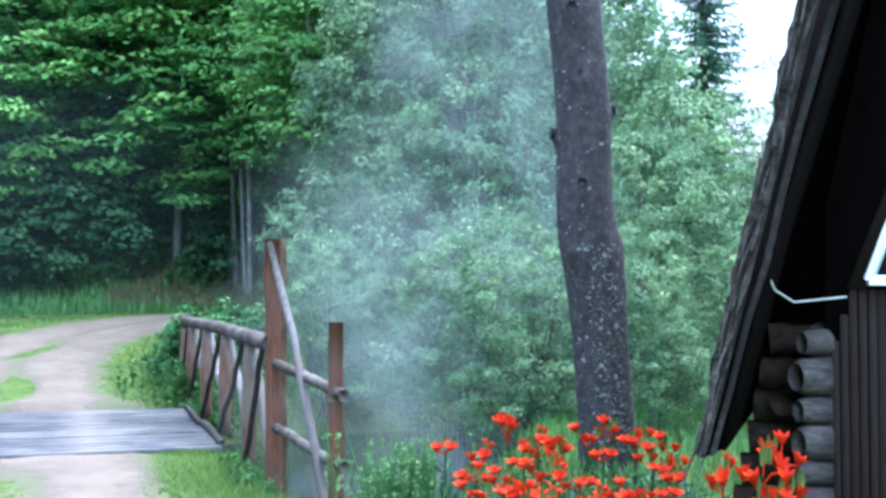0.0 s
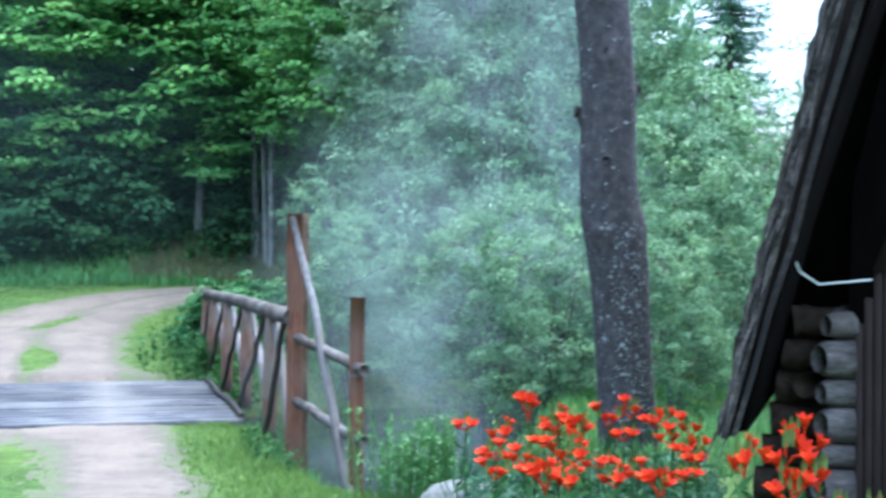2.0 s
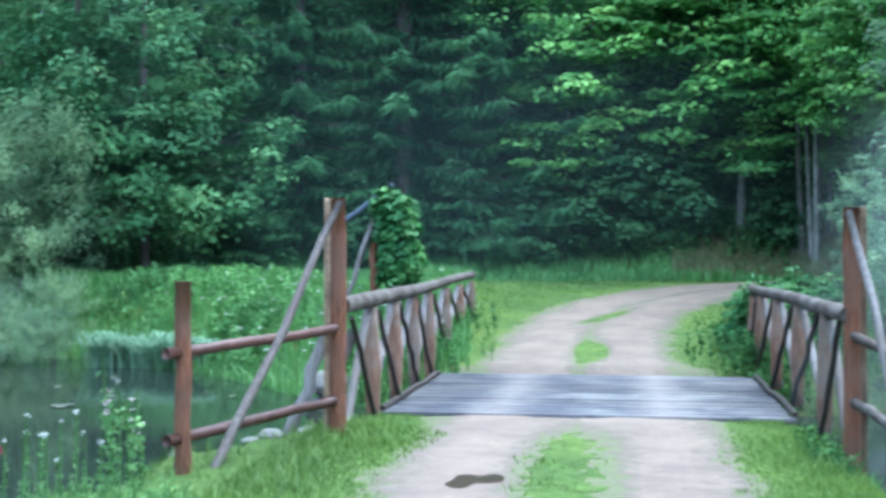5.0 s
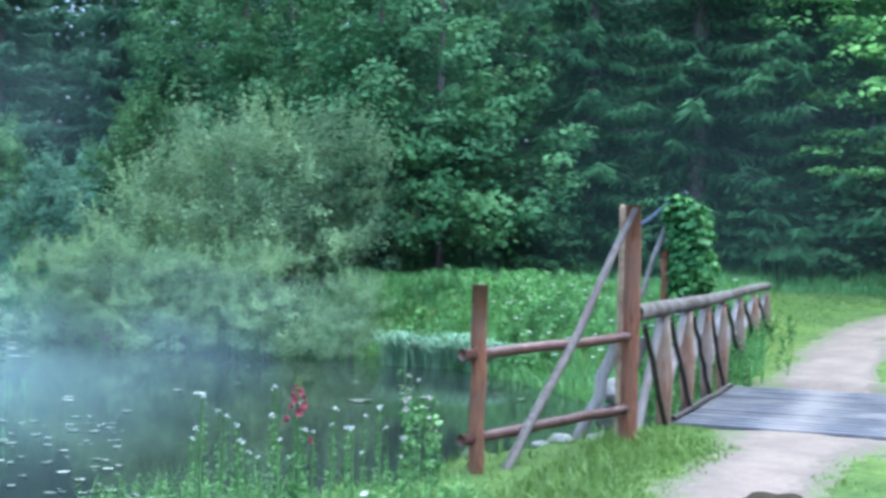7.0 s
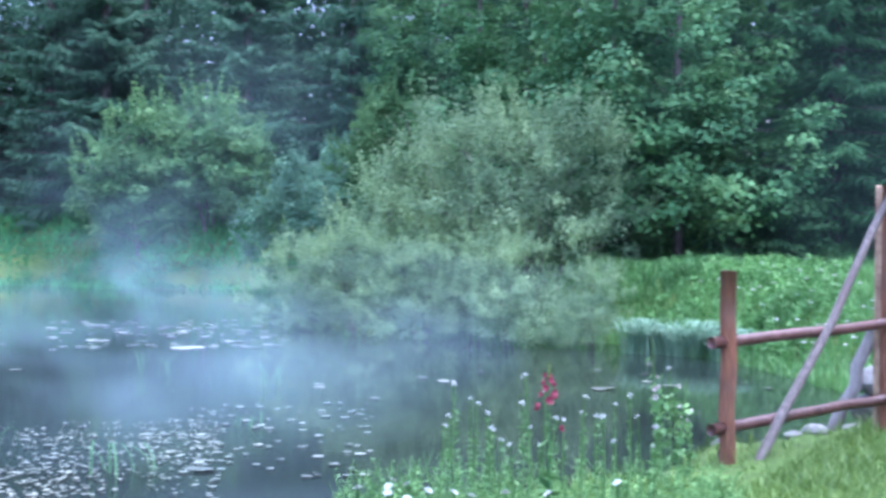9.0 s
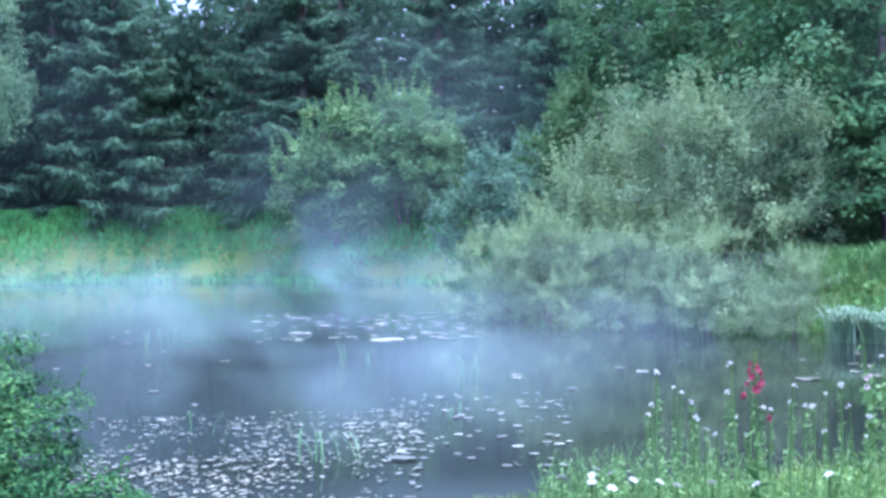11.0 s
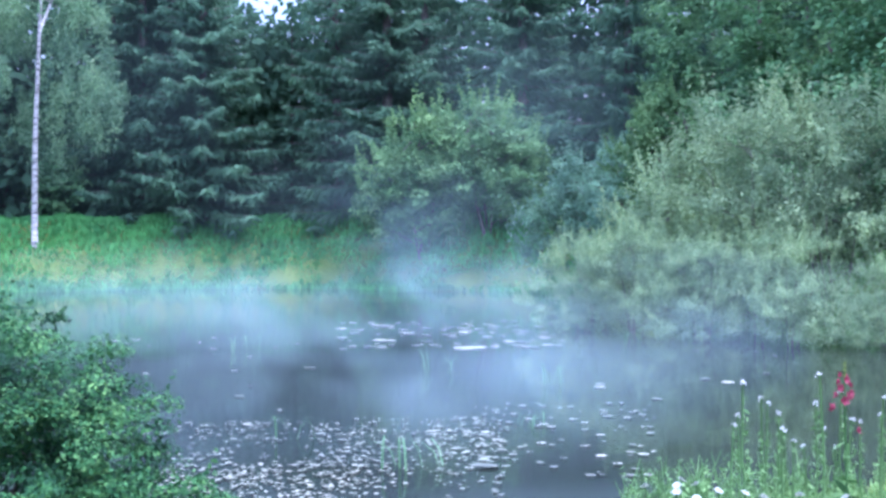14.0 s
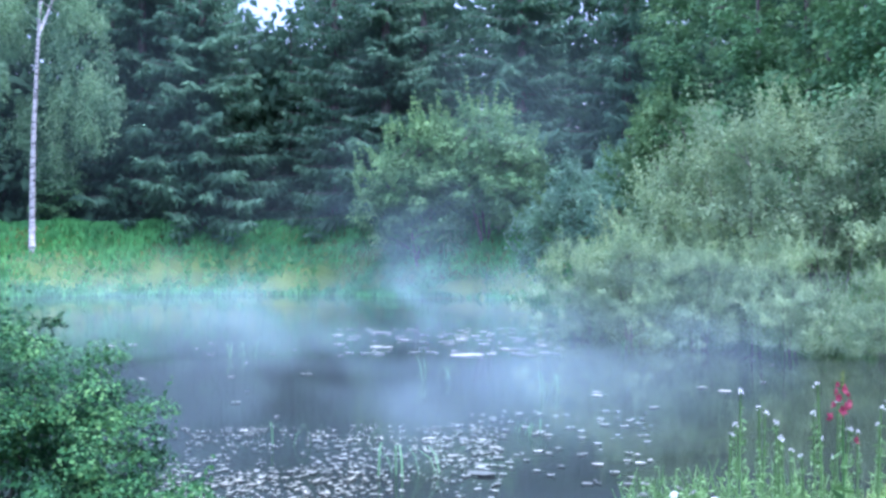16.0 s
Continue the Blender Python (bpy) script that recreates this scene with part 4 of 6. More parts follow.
def build_trunk():
    root = empty("old_tree_trunk", 4.28, 9.78, -0.3, -22.8, "thick old tree trunk with lichen and branch stubs", "tree")
    rng = np.random.default_rng(5)
    n, seg = 120, 48
    zz = np.linspace(0, 5.4, n)
    cx = np.interp(zz, (0, 0.73, 1.43, 1.81, 2.13, 2.27, 2.69, 3.16, 3.63, 4.23, 5.4), (0.20, 0.168, 0.117, 0.09, 0.052, 0.02, -0.005, 0.009, -0.014, -0.066, -0.16))
    rad = np.interp(zz, (0, 0.4, 0.73, 1.43, 1.81, 2.10, 2.27, 2.69, 3.16, 4.2, 5.4), (0.30, 0.25, 0.232, 0.229, 0.242, 0.252, 0.245, 0.230, 0.222, 0.222, 0.21))
    for _ in range(3):
        cx[1:-1] = (cx[:-2] + 2 * cx[1:-1] + cx[2:]) / 4
    ang = np.arange(seg) / seg * 2 * math.pi
    A, Z = np.meshgrid(ang, zz)
    R = rad[:, None] * (1 + 0.03 * np.sin(3 * A + Z * 1.1) + 0.02 * np.sin(7 * A - 2.0 * Z) + 0.012 * rng.normal(size=A.shape))
    for az, z0, s, h in ((4.25, 2.12, 0.10, 0.035), (3.3, 3.08, 0.09, 0.05), (0.0, 3.28, 0.09, 0.04), (4.8, 3.53, 0.12, 0.035), (4.68, 2.66, 0.08, 0.02), (0.0, 2.22, 0.16, 0.025), (4.6, 4.09, 0.12, 0.035)):
        da = np.angle(np.exp(1j * (A - az)))
        R += h * np.exp(-((da * 0.22 / s) ** 2 + ((Z - z0) / s) ** 2) * 2)
    v = np.stack([cx[:, None] + R * np.cos(A), R * np.sin(A), Z], -1).reshape(-1, 3)
    i, j = np.meshgrid(np.arange(n - 1), np.arange(seg), indexing="ij")
    k = (j + 1) % seg
    q = np.stack([i * seg + j, i * seg + k, (i + 1) * seg + k, (i + 1) * seg + j], -1).reshape(-1, 4)
    add("trunk", v, q, M_TRUNK, root, shade=True)
    for az, z0, ln, r in ((3.35, 3.08, 0.06, 0.055), (-0.05, 3.28, 0.04, 0.035), (4.68, 2.665, 0.01, 0.042), (4.62, 4.10, 0.02, 0.055), (4.85, 3.55, 0.012, 0.06)):
        c = np.array([np.interp(z0, zz, cx), 0, z0])
        d = np.array([math.cos(az), math.sin(az), 0.15])
        r1 = np.interp(z0, zz, rad)
        vv, qq, tt = tube(np.array([c + d * (r1 - 0.05), c + d * (r1 + ln * 0.6), c + d * (r1 + ln)]), [r * 1.25, r, r * 0.9], 9, 0.08, rng)
        add("branch_stub", vv, [qq, tt], M_KNOT, root, shade=True)
    spots = []
    while len(spots) < 900:
        low = rng.random() < 0.72
        z0 = rng.uniform(0.5, 2.2) if low else rng.uniform(0.6, 5.2)
        az = rng.normal(5.2, 0.5) if low and rng.random() < 0.8 else rng.uniform(3.3, 6.6)
        size = rng.uniform(0.003, 0.009) * rng.choice([1.0, 1.8, 3.2], p=[0.84, 0.12, 0.04])
        i0 = int(np.clip(z0 / 5.4 * (n - 1), 0, n - 2))
        j0 = int(az / (2 * math.pi) * seg) % seg
        r1 = R[i0, j0] + 0.004
        c = np.array([cx[i0] + r1 * math.cos(az), r1 * math.sin(az), z0])
        tang, upv = np.array([-math.sin(az), math.cos(az), 0]), np.array([0, 0, 1.0])
        m = 7
        th = np.arange(m) / m * 6.283
        rr = size * rng.uniform(0.35, 1.6, m)
        ring = c + np.cos(th)[:, None] * tang * rr[:, None] + np.sin(th)[:, None] * upv * rr[:, None] * 0.8
        out = np.array([math.cos(az), math.sin(az), 0])
        vv = np.concatenate([ring, [c + out * 0.005]])
        ii = np.arange(m)
        spots.append((vv, NONE4, np.stack([ii, (ii + 1) % m, np.full(m, m)], -1)))
    v, f = join(*spots)
    add("lichen", v, f, M_LICHEN, root, "pale grey lichen patches", kind="stuff")


build_trunk()


def prism(outline, y0, y1):
    """A flat outline in x, z given depth along y."""
    n = len(outline)
    v = [(x, y0, z) for x, z in outline] + [(x, y1, z) for x, z in outline]
    bm = bmesh.new()
    vs = [bm.verts.new(p) for p in v]
    bm.faces.new(vs[:n])
    bm.faces.new(vs[n:][::-1])
    for i in range(n):
        bm.faces.new([vs[i], vs[n + i], vs[n + (i + 1) % n], vs[(i + 1) % n]])
    bmesh.ops.recalc_face_normals(bm, faces=bm.faces[:])
    bmesh.ops.triangulate(bm, faces=[f for f in bm.faces if len(f.verts) > 4])
    bm.verts.index_update()
    vv = np.array([p.co for p in bm.verts])
    q = np.array([[w.index for w in f.verts] for f in bm.faces if len(f.verts) == 4], int).reshape(-1, 4)
    t = np.array([[w.index for w in f.verts] for f in bm.faces if len(f.verts) == 3], int).reshape(-1, 3)
    bm.free()
    return vv, q, t


def build_hut():
    hut = empty("log_hut", 3.87, 5.57, 0, -34, "dark log hut with a steep bark-thatched roof", "hut")
    rng = np.random.default_rng(8)
    # roof: a steep lower slope and a flatter upper one, thick and ragged
    ys = np.linspace(-0.72, 4.4, 60)
    prof = [(-0.628, 0.80), (-0.385, 1.84), (-0.125, 2.95), (0.16, 4.2), (2.2, 5.6), (4.45, 4.2), (5.2, 0.8)]
    pr = []
    for (ax, az), (bx, bz) in zip(prof[:-1], prof[1:]):
        m = max(2, int(math.hypot(bx - ax, bz - az) / 0.05))
        pr += [(ax + (bx - ax) * k / m, az + (bz - az) * k / m) for k in range(m)]
    pr = np.array(pr + [prof[-1]])
    d = np.gradient(pr, axis=0)
    nrm = np.stack([-d[:, 1], d[:, 0]], -1) / (np.linalg.norm(d, axis=1)[:, None] + 1e-9)
    nrm = np.where((nrm[:, 0] * (pr[:, 0] - 2.2) + nrm[:, 1] * (pr[:, 1] - 1.5) > 0)[:, None], nrm, -nrm)
    lump = 0.011 * rng.normal(size=(len(ys), len(pr)))
    lump[:, 1:-1] = (lump[:, :-2] + 2 * lump[:, 1:-1] + lump[:, 2:]) / 2.6
    outer = np.zeros((len(ys), len(pr), 3))
    outer[..., 0] = pr[None, :, 0] + nrm[None, :, 0] * lump
    outer[..., 2] = pr[None, :, 1] + nrm[None, :, 1] * lump
    outer[..., 1] = ys[:, None]
    outer[0, :, 1] += 0.018 * rng.normal(size=len(pr))
    inn = pr - nrm * np.interp(pr[:, 1], (0.8, 1.4, 2.9), (0.055, 0.068, 0.10))[:, None]
    inner = np.zeros_like(outer)
    inner[..., 0], inner[..., 2], inner[..., 1] = inn[None, :, 0], inn[None, :, 1], ys[:, None]
    a, b = outer.shape[:2]
    i, j = np.meshgrid(np.arange(a - 1), np.arange(b - 1), indexing="ij")
    q0 = np.stack([i * b + j, i * b + j + 1, (i + 1) * b + j + 1, (i + 1) * b + j], -1).reshape(-1, 4)
    nn = a * b
    # ragged verge between the two skins, in steps
    jj = np.arange(b - 1)
    front = np.stack([jj, jj + nn, jj + 1 + nn, jj + 1], -1)
    back = np.stack([(a - 1) * b + jj, (a - 1) * b + jj + 1, (a - 1) * b + jj + 1 + nn, (a - 1) * b + jj + nn], -1)
    ii = np.arange(a - 1)
    low = np.stack([ii * b, (ii + 1) * b, (ii + 1) * b + nn, ii * b + nn], -1)
    add("roof", np.concatenate([outer.reshape(-1, 3), inner.reshape(-1, 3)]), np.concatenate([q0, front, back, low]), M_THATCH, hut, "thick dark bark-thatched roof")
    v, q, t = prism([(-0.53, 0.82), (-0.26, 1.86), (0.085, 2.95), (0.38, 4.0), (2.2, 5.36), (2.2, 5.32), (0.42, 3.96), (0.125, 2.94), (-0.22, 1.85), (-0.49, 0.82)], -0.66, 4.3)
    roof = add("ceiling_lining", v, [q, t], M_SOFFIT, hut, "dark boards under the roof, its shade in their colour")
    v, q, t = prism([(-0.572, 0.80), (-0.318, 1.84), (-0.025, 2.95), (0.06, 2.95), (-0.27, 1.84), (-0.535, 0.80)], -0.69, -0.64)
    add("verge_board", v, [q, t], M_TARRED, hut, "dark brown board under the thatch edge")
    spar("verge_pole", (-0.548, -0.705, 0.80), (0.03, -0.705, 2.90), 0.014, M_THATCH, hut, 0.022, 0.005, 5)
    for i in range(70):
        k = i / 70 + 0.012 * rng.normal()
        p = np.array([np.interp(k, (0, 0.48, 1), (-0.628, -0.385, -0.125)), 0, np.interp(k, (0, 0.48, 1), (0.80, 1.84, 2.95))])
        along = np.array([0.232, 0, 0.973]) + rng.normal(size=3) * np.array([0.06, 0.03, 0])
        ln, off = rng.uniform(0.05, 0.17), rng.uniform(-0.006, 0.05 + 0.03 * k)
        c = p + np.array([0.973, 0, -0.232]) * off + np.array([0, -0.725 - rng.uniform(0.0, 0.016), 0])
        v, q, t = tube(np.array([c - along * ln, c + rng.normal(size=3) * 0.004, c + along * ln]), [0.003, rng.uniform(0.006, 0.012), 0.003], 5, 0.15, rng)
        add("bark_strip", v, [q, t], M_BARKSTRIP, hut)
    # gable wall behind, its shade in the near-black colour, and vertical cladding on it
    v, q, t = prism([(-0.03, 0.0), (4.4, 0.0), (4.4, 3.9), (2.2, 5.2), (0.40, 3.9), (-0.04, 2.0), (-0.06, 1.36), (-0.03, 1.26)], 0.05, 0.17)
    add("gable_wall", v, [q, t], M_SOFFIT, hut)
    x, i = -0.030, 0
    while x < 2.6:
        w = 0.045
        top = min(1.56, 1.30 + (x + 0.03) * 2.9)
        v, q, t = block(x + w / 2, 0.015, top / 2, w - 0.003, 0.03 + 0.004 * (i % 2), top, 0.006, 0, 0.001, i)
        add("board", v, [q, t], M_CLAD, hut)
        x += w
        i += 1
    v, q, t = prism([(0.05, 1.56), (0.15, 1.56), (0.55, 2.58), (0.45, 2.58)], -0.015, 0.03)
    add("slant_board", v, [q, t], M_CLAD, hut)
    # window that follows the roof's slope
    win = empty("window", 0, 0, 0)
    win.parent = hut
    tagged(win, "white framed window with a slanting side")
    o = [(0.155, 1.60), (1.5, 1.60), (1.5, 2.6), (0.53, 2.6)]
    for (p, r) in zip(o, o[1:] + o[:1]):
        plank("frame_bar", (p[0], -0.03, p[1]), (r[0], -0.03, r[1]), 0.05, 0.045, M_WHITE, win, 3)
    glass, nt, b = nodes_of("dark_window_glass")
    b.inputs["Base Color"].default_value = (0.01, 0.012, 0.013, 1)
    b.inputs["Roughness"].default_value = 0.05
    v, q, t = prism([(0.175, 1.62), (1.48, 1.62), (1.48, 2.58), (0.55, 2.58)], -0.02, 0.0)
    add("pane", v, [q, t], glass, win)
    # log corner: ends of the gable logs, and the side wall
    z, i = 1.218, 0
    while z > -0.05:
        r = (0.098, 0.070, 0.090, 0.064)[i % 4]
        e = -0.175 + 0.010 * rng.normal()
        v, q, t = tube(np.array([(e - 0.012, -0.055, z - r), (e + 0.015, -0.035, z - r), (e + 0.06, -0.015, z - r), (-0.03, 0.0, z - r)]), [r * 0.72, r * 0.96, r, r], 16, 0.02, rng)
        add("corner_log", v, [q, t], M_LOG, hut)
        z -= 2 * r
        i += 1
    v, q, t = tube(np.array([(-0.165, -0.05, 1.288), (-0.12, -0.02, 1.288), (-0.05, 0.04, 1.29)]), [0.052, 0.066, 0.068], 14, 0.03, rng)
    add("corner_log", v, [q, t], M_LOG, hut)
    for i in range(7):
        z = 0.17 + i * 0.187
        v, q, t = pole((-0.07, 0.1, z), (-0.07, 4.2, z), 0.095, 0.095, 9, 0.006, 30 + i, 14)
        add("wall_log", v, [q, t], M_LOG, hut, shade=True)
    for i in range(8):
        z = 0.10 + i * 0.17
        v, q, t = pole((-0.60 + 0.037 * i, 0.22, z), (-0.10, 0.22, z), 0.088, 0.088, 5, 0.005, 60 + i, 14)
        add("wall_log", v, [q, t], M_LOGEND, hut, shade=True)
    for z in (0.46, 0.97):
        v, q, t = tube(np.array([(-0.27, 0.07, z), (-0.262, 0.1, z), (-0.25, 0.3, z)]), [0.062, 0.07, 0.075], 14, 0.02, rng)
        add("log_end", v, [q, t], M_LOGEND, hut)
    # near-black boarding, the recess's shade held in its colour
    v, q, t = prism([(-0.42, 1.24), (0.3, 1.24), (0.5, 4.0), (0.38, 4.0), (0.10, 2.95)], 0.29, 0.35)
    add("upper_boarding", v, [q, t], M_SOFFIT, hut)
    cab = np.array([(-0.22, -0.60, 2.35), (-0.29, -0.60, 1.95), (-0.31, -0.58, 1.68), (-0.27, -0.5, 1.56), (-0.19, -0.35, 1.50), (-0.06, -0.15, 1.51), (0.05, -0.02, 1.52)])
    v, q, t = tube(cab, 0.0055, 6)
    add("cable", v, [q, t], M_CABLE, hut, "thin pale cable", True)
    v, q, t = prism([(4.3, 0), (4.42, 0), (4.42, 3.6), (4.3, 3.6)], 0.2, 4.2)
    add("side_wall", v, [q, t], M_LOG, hut)
    v, q, t = prism([(0.0, 0.0), (4.4, 0.0), (4.4, 3.9), (2.2, 5.2), (0.15, 3.9), (-0.1, 1.4)], 4.1, 4.2)
    add("back_wall", v, [q, t], M_LOG, hut)


build_hut()

# ---- grass, herbs and flowers ----
def short_blades(rng, x, y, z, tall, wide):
    """Short turf: one pointed blade at each point."""
    n = len(x)
    a = rng.random(n) * 6.283
    h = tall * rng.uniform(0.5, 1.4, n)
    p = np.stack([x, y, z - 0.015], -1)
    side = np.stack([np.cos(a), np.sin(a), 0 * a], -1) * (wide * rng.uniform(0.7, 1.3, n) / 2)[:, None]
    tip = p + rng.normal(size=(n, 3)) * (0.35 * h)[:, None] * np.array([1, 1, 0]) + np.array([0, 0, 1.0]) * h[:, None]
    v = np.stack([p - side, p + side, tip], 1).reshape(-1, 3)
    return v, NONE4, np.arange(3 * n).reshape(-1, 3)


def blades(rng, x, y, z, tall, wide, bow=0.35):
    """Bowed single blades standing at the points."""
    n = len(x)
    a = rng.random(n) * 6.283
    h = tall * rng.uniform(0.55, 1.25, n)
    w = wide * rng.uniform(0.7, 1.3, n)
    sx, sy = np.cos(a), np.sin(a)
    lean = rng.normal(size=n) * bow * h
    p = np.stack([x, y, z - 0.02], -1)
    side = np.stack([-sy, sx, 0 * sx], -1) * (w / 2)[:, None]
    fwd = np.stack([sx, sy, 0 * sx], -1)
    mid = p + fwd * (lean * 0.3)[:, None] + np.array([0, 0, 1.0]) * (h * 0.6)[:, None]
    tip = p + fwd * lean[:, None] + np.array([0, 0, 1.0]) * h[:, None]
    v = np.stack([p - side, p + side, mid + side * 0.7, tip, mid - side * 0.7], 1).reshape(-1, 3)
    base = np.arange(n) * 5
    q = np.stack([base, base + 1, base + 2, base + 4], -1)
    t = np.stack([base + 4, base + 2, base + 3], -1)
    return v, q, t


def scatter(rng, n, b0, b1, r0, r1):
    """Points in a sector of the meadow between two bearings, evenly by area."""
    a = np.radians(rng.uniform(b0, b1, n))
    r = np.sqrt(rng.uniform(r0 ** 2, r1 ** 2, n))
    return -r * np.sin(a), r * np.cos(a)


def off_road(x, y):
    """How much grass stands: none in the wheel tracks, some in the middle."""
    d, _ = road_distance(x, y)
    w = 0.10 * ripple(x, y, 1.4) + 0.07 * ripple(x, y, 4.0)
    far = -0.05 * smooth(17, 20, y)
    keep = smooth(1.06, 1.22, d - w - far)
    mid = (0.24 + 0.5 * ripple(x, y, 2.6)) * smooth(0.46, 0.30, d - 0.3 * w) * (y < 12.2) * (1 - 0.75 * smooth(10.6, 11.6, y))
    tuft = np.exp(-(((x + 0.45) / 0.25) ** 2 + ((y - 18.6) / 0.85) ** 2)) + 0.6 * np.exp(-(((x + 0.95 - 0.55 * (y - 21.3)) / 0.16) ** 2 + ((y - 22.2) / 1.3) ** 2))
    return np.maximum(np.maximum(keep, mid), smooth(0.25, 0.5, tuft))


def meadow(name, label, mat, seed, n, b0, b1, r0, r1, tall, wide, bow=0.35, near_road=True, dmin=0.1, dmax=1e9):
    rng = np.random.default_rng(seed)
    x, y = scatter(rng, n, b0, b1, r0, r1)
    d = shore_distance(x, y)
    ok = (d > dmin) & (d < dmax) & ~((x > -2.7) & (x < 1.8) & (y > 12.4) & (y < 16.5))
    ok &= rng.random(n) < off_road(x, y)
    ok &= ~((x < -2.68 - 0.08 * ripple(x, y, 5)) & (x > -4.3) & (y > 8.0) & (y < 12)) | (rng.random(n) < 0.06)
    x, y, d = x[ok], y[ok], d[ok]
    h = tall * (0.7 + 0.3 * ripple(x, y, 0.7)) * (0.45 + 0.55 * smooth(1.2, 2.0, road_distance(x, y)[0]))
    v, q, t = short_blades(rng, x, y, height(x, y), h, wide) if tall < 0.1 else blades(rng, x, y, height(x, y), h, wide, bow)
    ob = add(name, v, [q, t], mat, None, label, False, "stuff")
    tagged(ob, category="grass")


meadow("verge_grass", "fresh green grass on the track's verges", M_LAWN, 1, 150000, -26, 22, 6.2, 13.0, 0.07, 0.013)
meadow("verge_tufts", "longer fresh grass on the track's verges", M_LAWN, 10, 26000, -24, 26, 6.2, 12.6, 0.13, 0.011, 0.5)
meadow("fence_tufts", "longer grass on the bank below the fence", M_LAWN, 12, 12000, 3, 26, 7.6, 11.6, 0.19, 0.012, 0.6)
meadow("lawn_grass", "short bright green lawn beyond the bridge", M_LAWN, 2, 70000, -16, 16, 15.5, 32, 0.07, 0.032)
meadow("shore_weeds", "tall green weeds along the pond", M_REED, 3, 46000, 7, 34, 16, 33, 0.46, 0.03, 0.5, dmin=-0.3)
meadow("edge_grass", "rank grass along the wood's edge", M_REED, 4, 16000, -14, 30, 29.5, 36, 0.40, 0.05, 0.4)
meadow("dry_grass", "brownish dry grass on the bank", M_DRYGRASS, 5, 9000, -10, -2, 30.5, 35, 0.42, 0.03, 0.4)
meadow("far_bank_grass", "tall grass on the far bank of the pond", M_FARGRASS, 6, 120000, 36, 78, 45, 66, 0.34, 0.1, 0.35, dmin=-0.2)
meadow("bank_grass", "lush grass on the near bank of the pond", M_LAWN, 7, 26000, 20, 41, 5.0, 10.4, 0.14, 0.011, 0.45, dmin=-0.1)
meadow("bank_turf", "short grass on the near bank of the pond", M_GRASS, 9, 12000, 41, 74, 5.0, 9.5, 0.08, 0.012, 0.45, dmin=0.0)
meadow("hollow_grass", "rank grass round the hollow", M_REED, 8, 14000, -34, -10, 9.6, 19, 0.22, 0.022, 0.4, dmin=-0.1)



def leafy_stalks(name, label, mat, seed, places, tall, leaf, per, category="herbs"):
    """Upright leafy herb stalks, too many to count."""
    rng = np.random.default_rng(seed)
    x, y = places
    z = height(x, y)
    h = tall * rng.uniform(0.6, 1.2, len(x))
    pieces = []
    for xi, yi, zi, hi in zip(x, y, z, h):
        lx, ly = rng.normal(size=2) * 0.08
        p = np.array([(xi, yi, zi - 0.03), (xi + lx * 0.4, yi + ly * 0.4, zi + hi * 0.5), (xi + lx, yi + ly, zi + hi)])
        pieces.append(tube(p, [0.006, 0.005, 0.003], 3, cap=False))
    k = rng.random((len(x), per))
    cx = np.repeat(x, per)
    cy = np.repeat(y, per)
    cz = np.repeat(z, per) + np.repeat(h, per) * (0.12 + 0.85 * k.ravel())
    pieces.append(leaves(rng, np.stack([cx, cy, cz], -1), 0.5 * leaf[0], 1, leaf[0], leaf[1], 0.5, None, 1.0, 0.25))
    v, f = join(*pieces)
    tagged(add(name, v, f, mat, None, label, False, "stuff"), category=category)


rng = np.random.default_rng(77)
M_PALEHERB = leaf_mat("pale_herb_leaves", (0.062, 0.124, 0.041), (0.104, 0.193, 0.066), (0.161, 0.267, 0.099), 0.3, 0.7, 0.1)
M_BEDLEAF = leaf_mat("bed_leaves", (0.03, 0.07, 0.04), (0.055, 0.115, 0.065), (0.10, 0.17, 0.11), 0.3, 0.7, 0.1)
x, y = scatter(rng, 640, 19, 37, 5.6, 7.4)
ok = shore_distance(x, y) > -0.15
leafy_stalks("bank_herbs", "leafy herbs on the pond's near bank", M_PALEHERB, 78, (x[ok], y[ok]), 0.32, (0.045, 0.010), 22)
x, y = rng.normal(1.72, 0.12, 110), rng.normal(10.3, 0.5, 110)
leafy_stalks("fence_herbs", "leafy nettles round the fence posts", M_HERB, 79, (x, y), 0.17, (0.05, 0.026), 14)
x, y = rng.normal(2.3, 0.17, 90), rng.normal(8.15, 0.16, 90)
leafy_stalks("hollow_herbs", "leafy herbs at the rim of the hollow", M_REED, 80, (x, y), 0.56, (0.055, 0.014), 26)
x, y = scatter(rng, 620, -29, -17.6, 5.4, 8.2)
leafy_stalks("bed_foliage", "dense grey-green foliage of the flower bed", M_BEDLEAF, 81, (x, y), 0.40, (0.10, 0.025), 14)
x, y = scatter(rng, 260, -40, -28, 4.4, 5.4)
leafy_stalks("bed_foliage", "dense green foliage beside the hut wall", M_HERB, 82, (x, y), 0.40, (0.12, 0.05), 14)
x, y = scatter(rng, 420, -7, 12, 32.5, 35.5)
leafy_stalks("wood_edge_herbs", "low leafy growth at the wood's edge", M_HERB, 83, (x, y), 0.7, (0.20, 0.12), 18)
x, y = rng.normal(1.85, 0.28, 330), rng.uniform(16.2, 19.6, 330)
leafy_stalks("railing_herbs", "leafy growth round the railing's end", M_HERB, 84, (x, y), 0.42, (0.08, 0.045), 16)
x, y = rng.normal(-3.3, 0.5, 260), rng.uniform(16.4, 21.5, 260)
leafy_stalks("railing_herbs", "leafy growth beside the long railing", M_HERB, 85, (x, y), 0.42, (0.08, 0.04), 14)


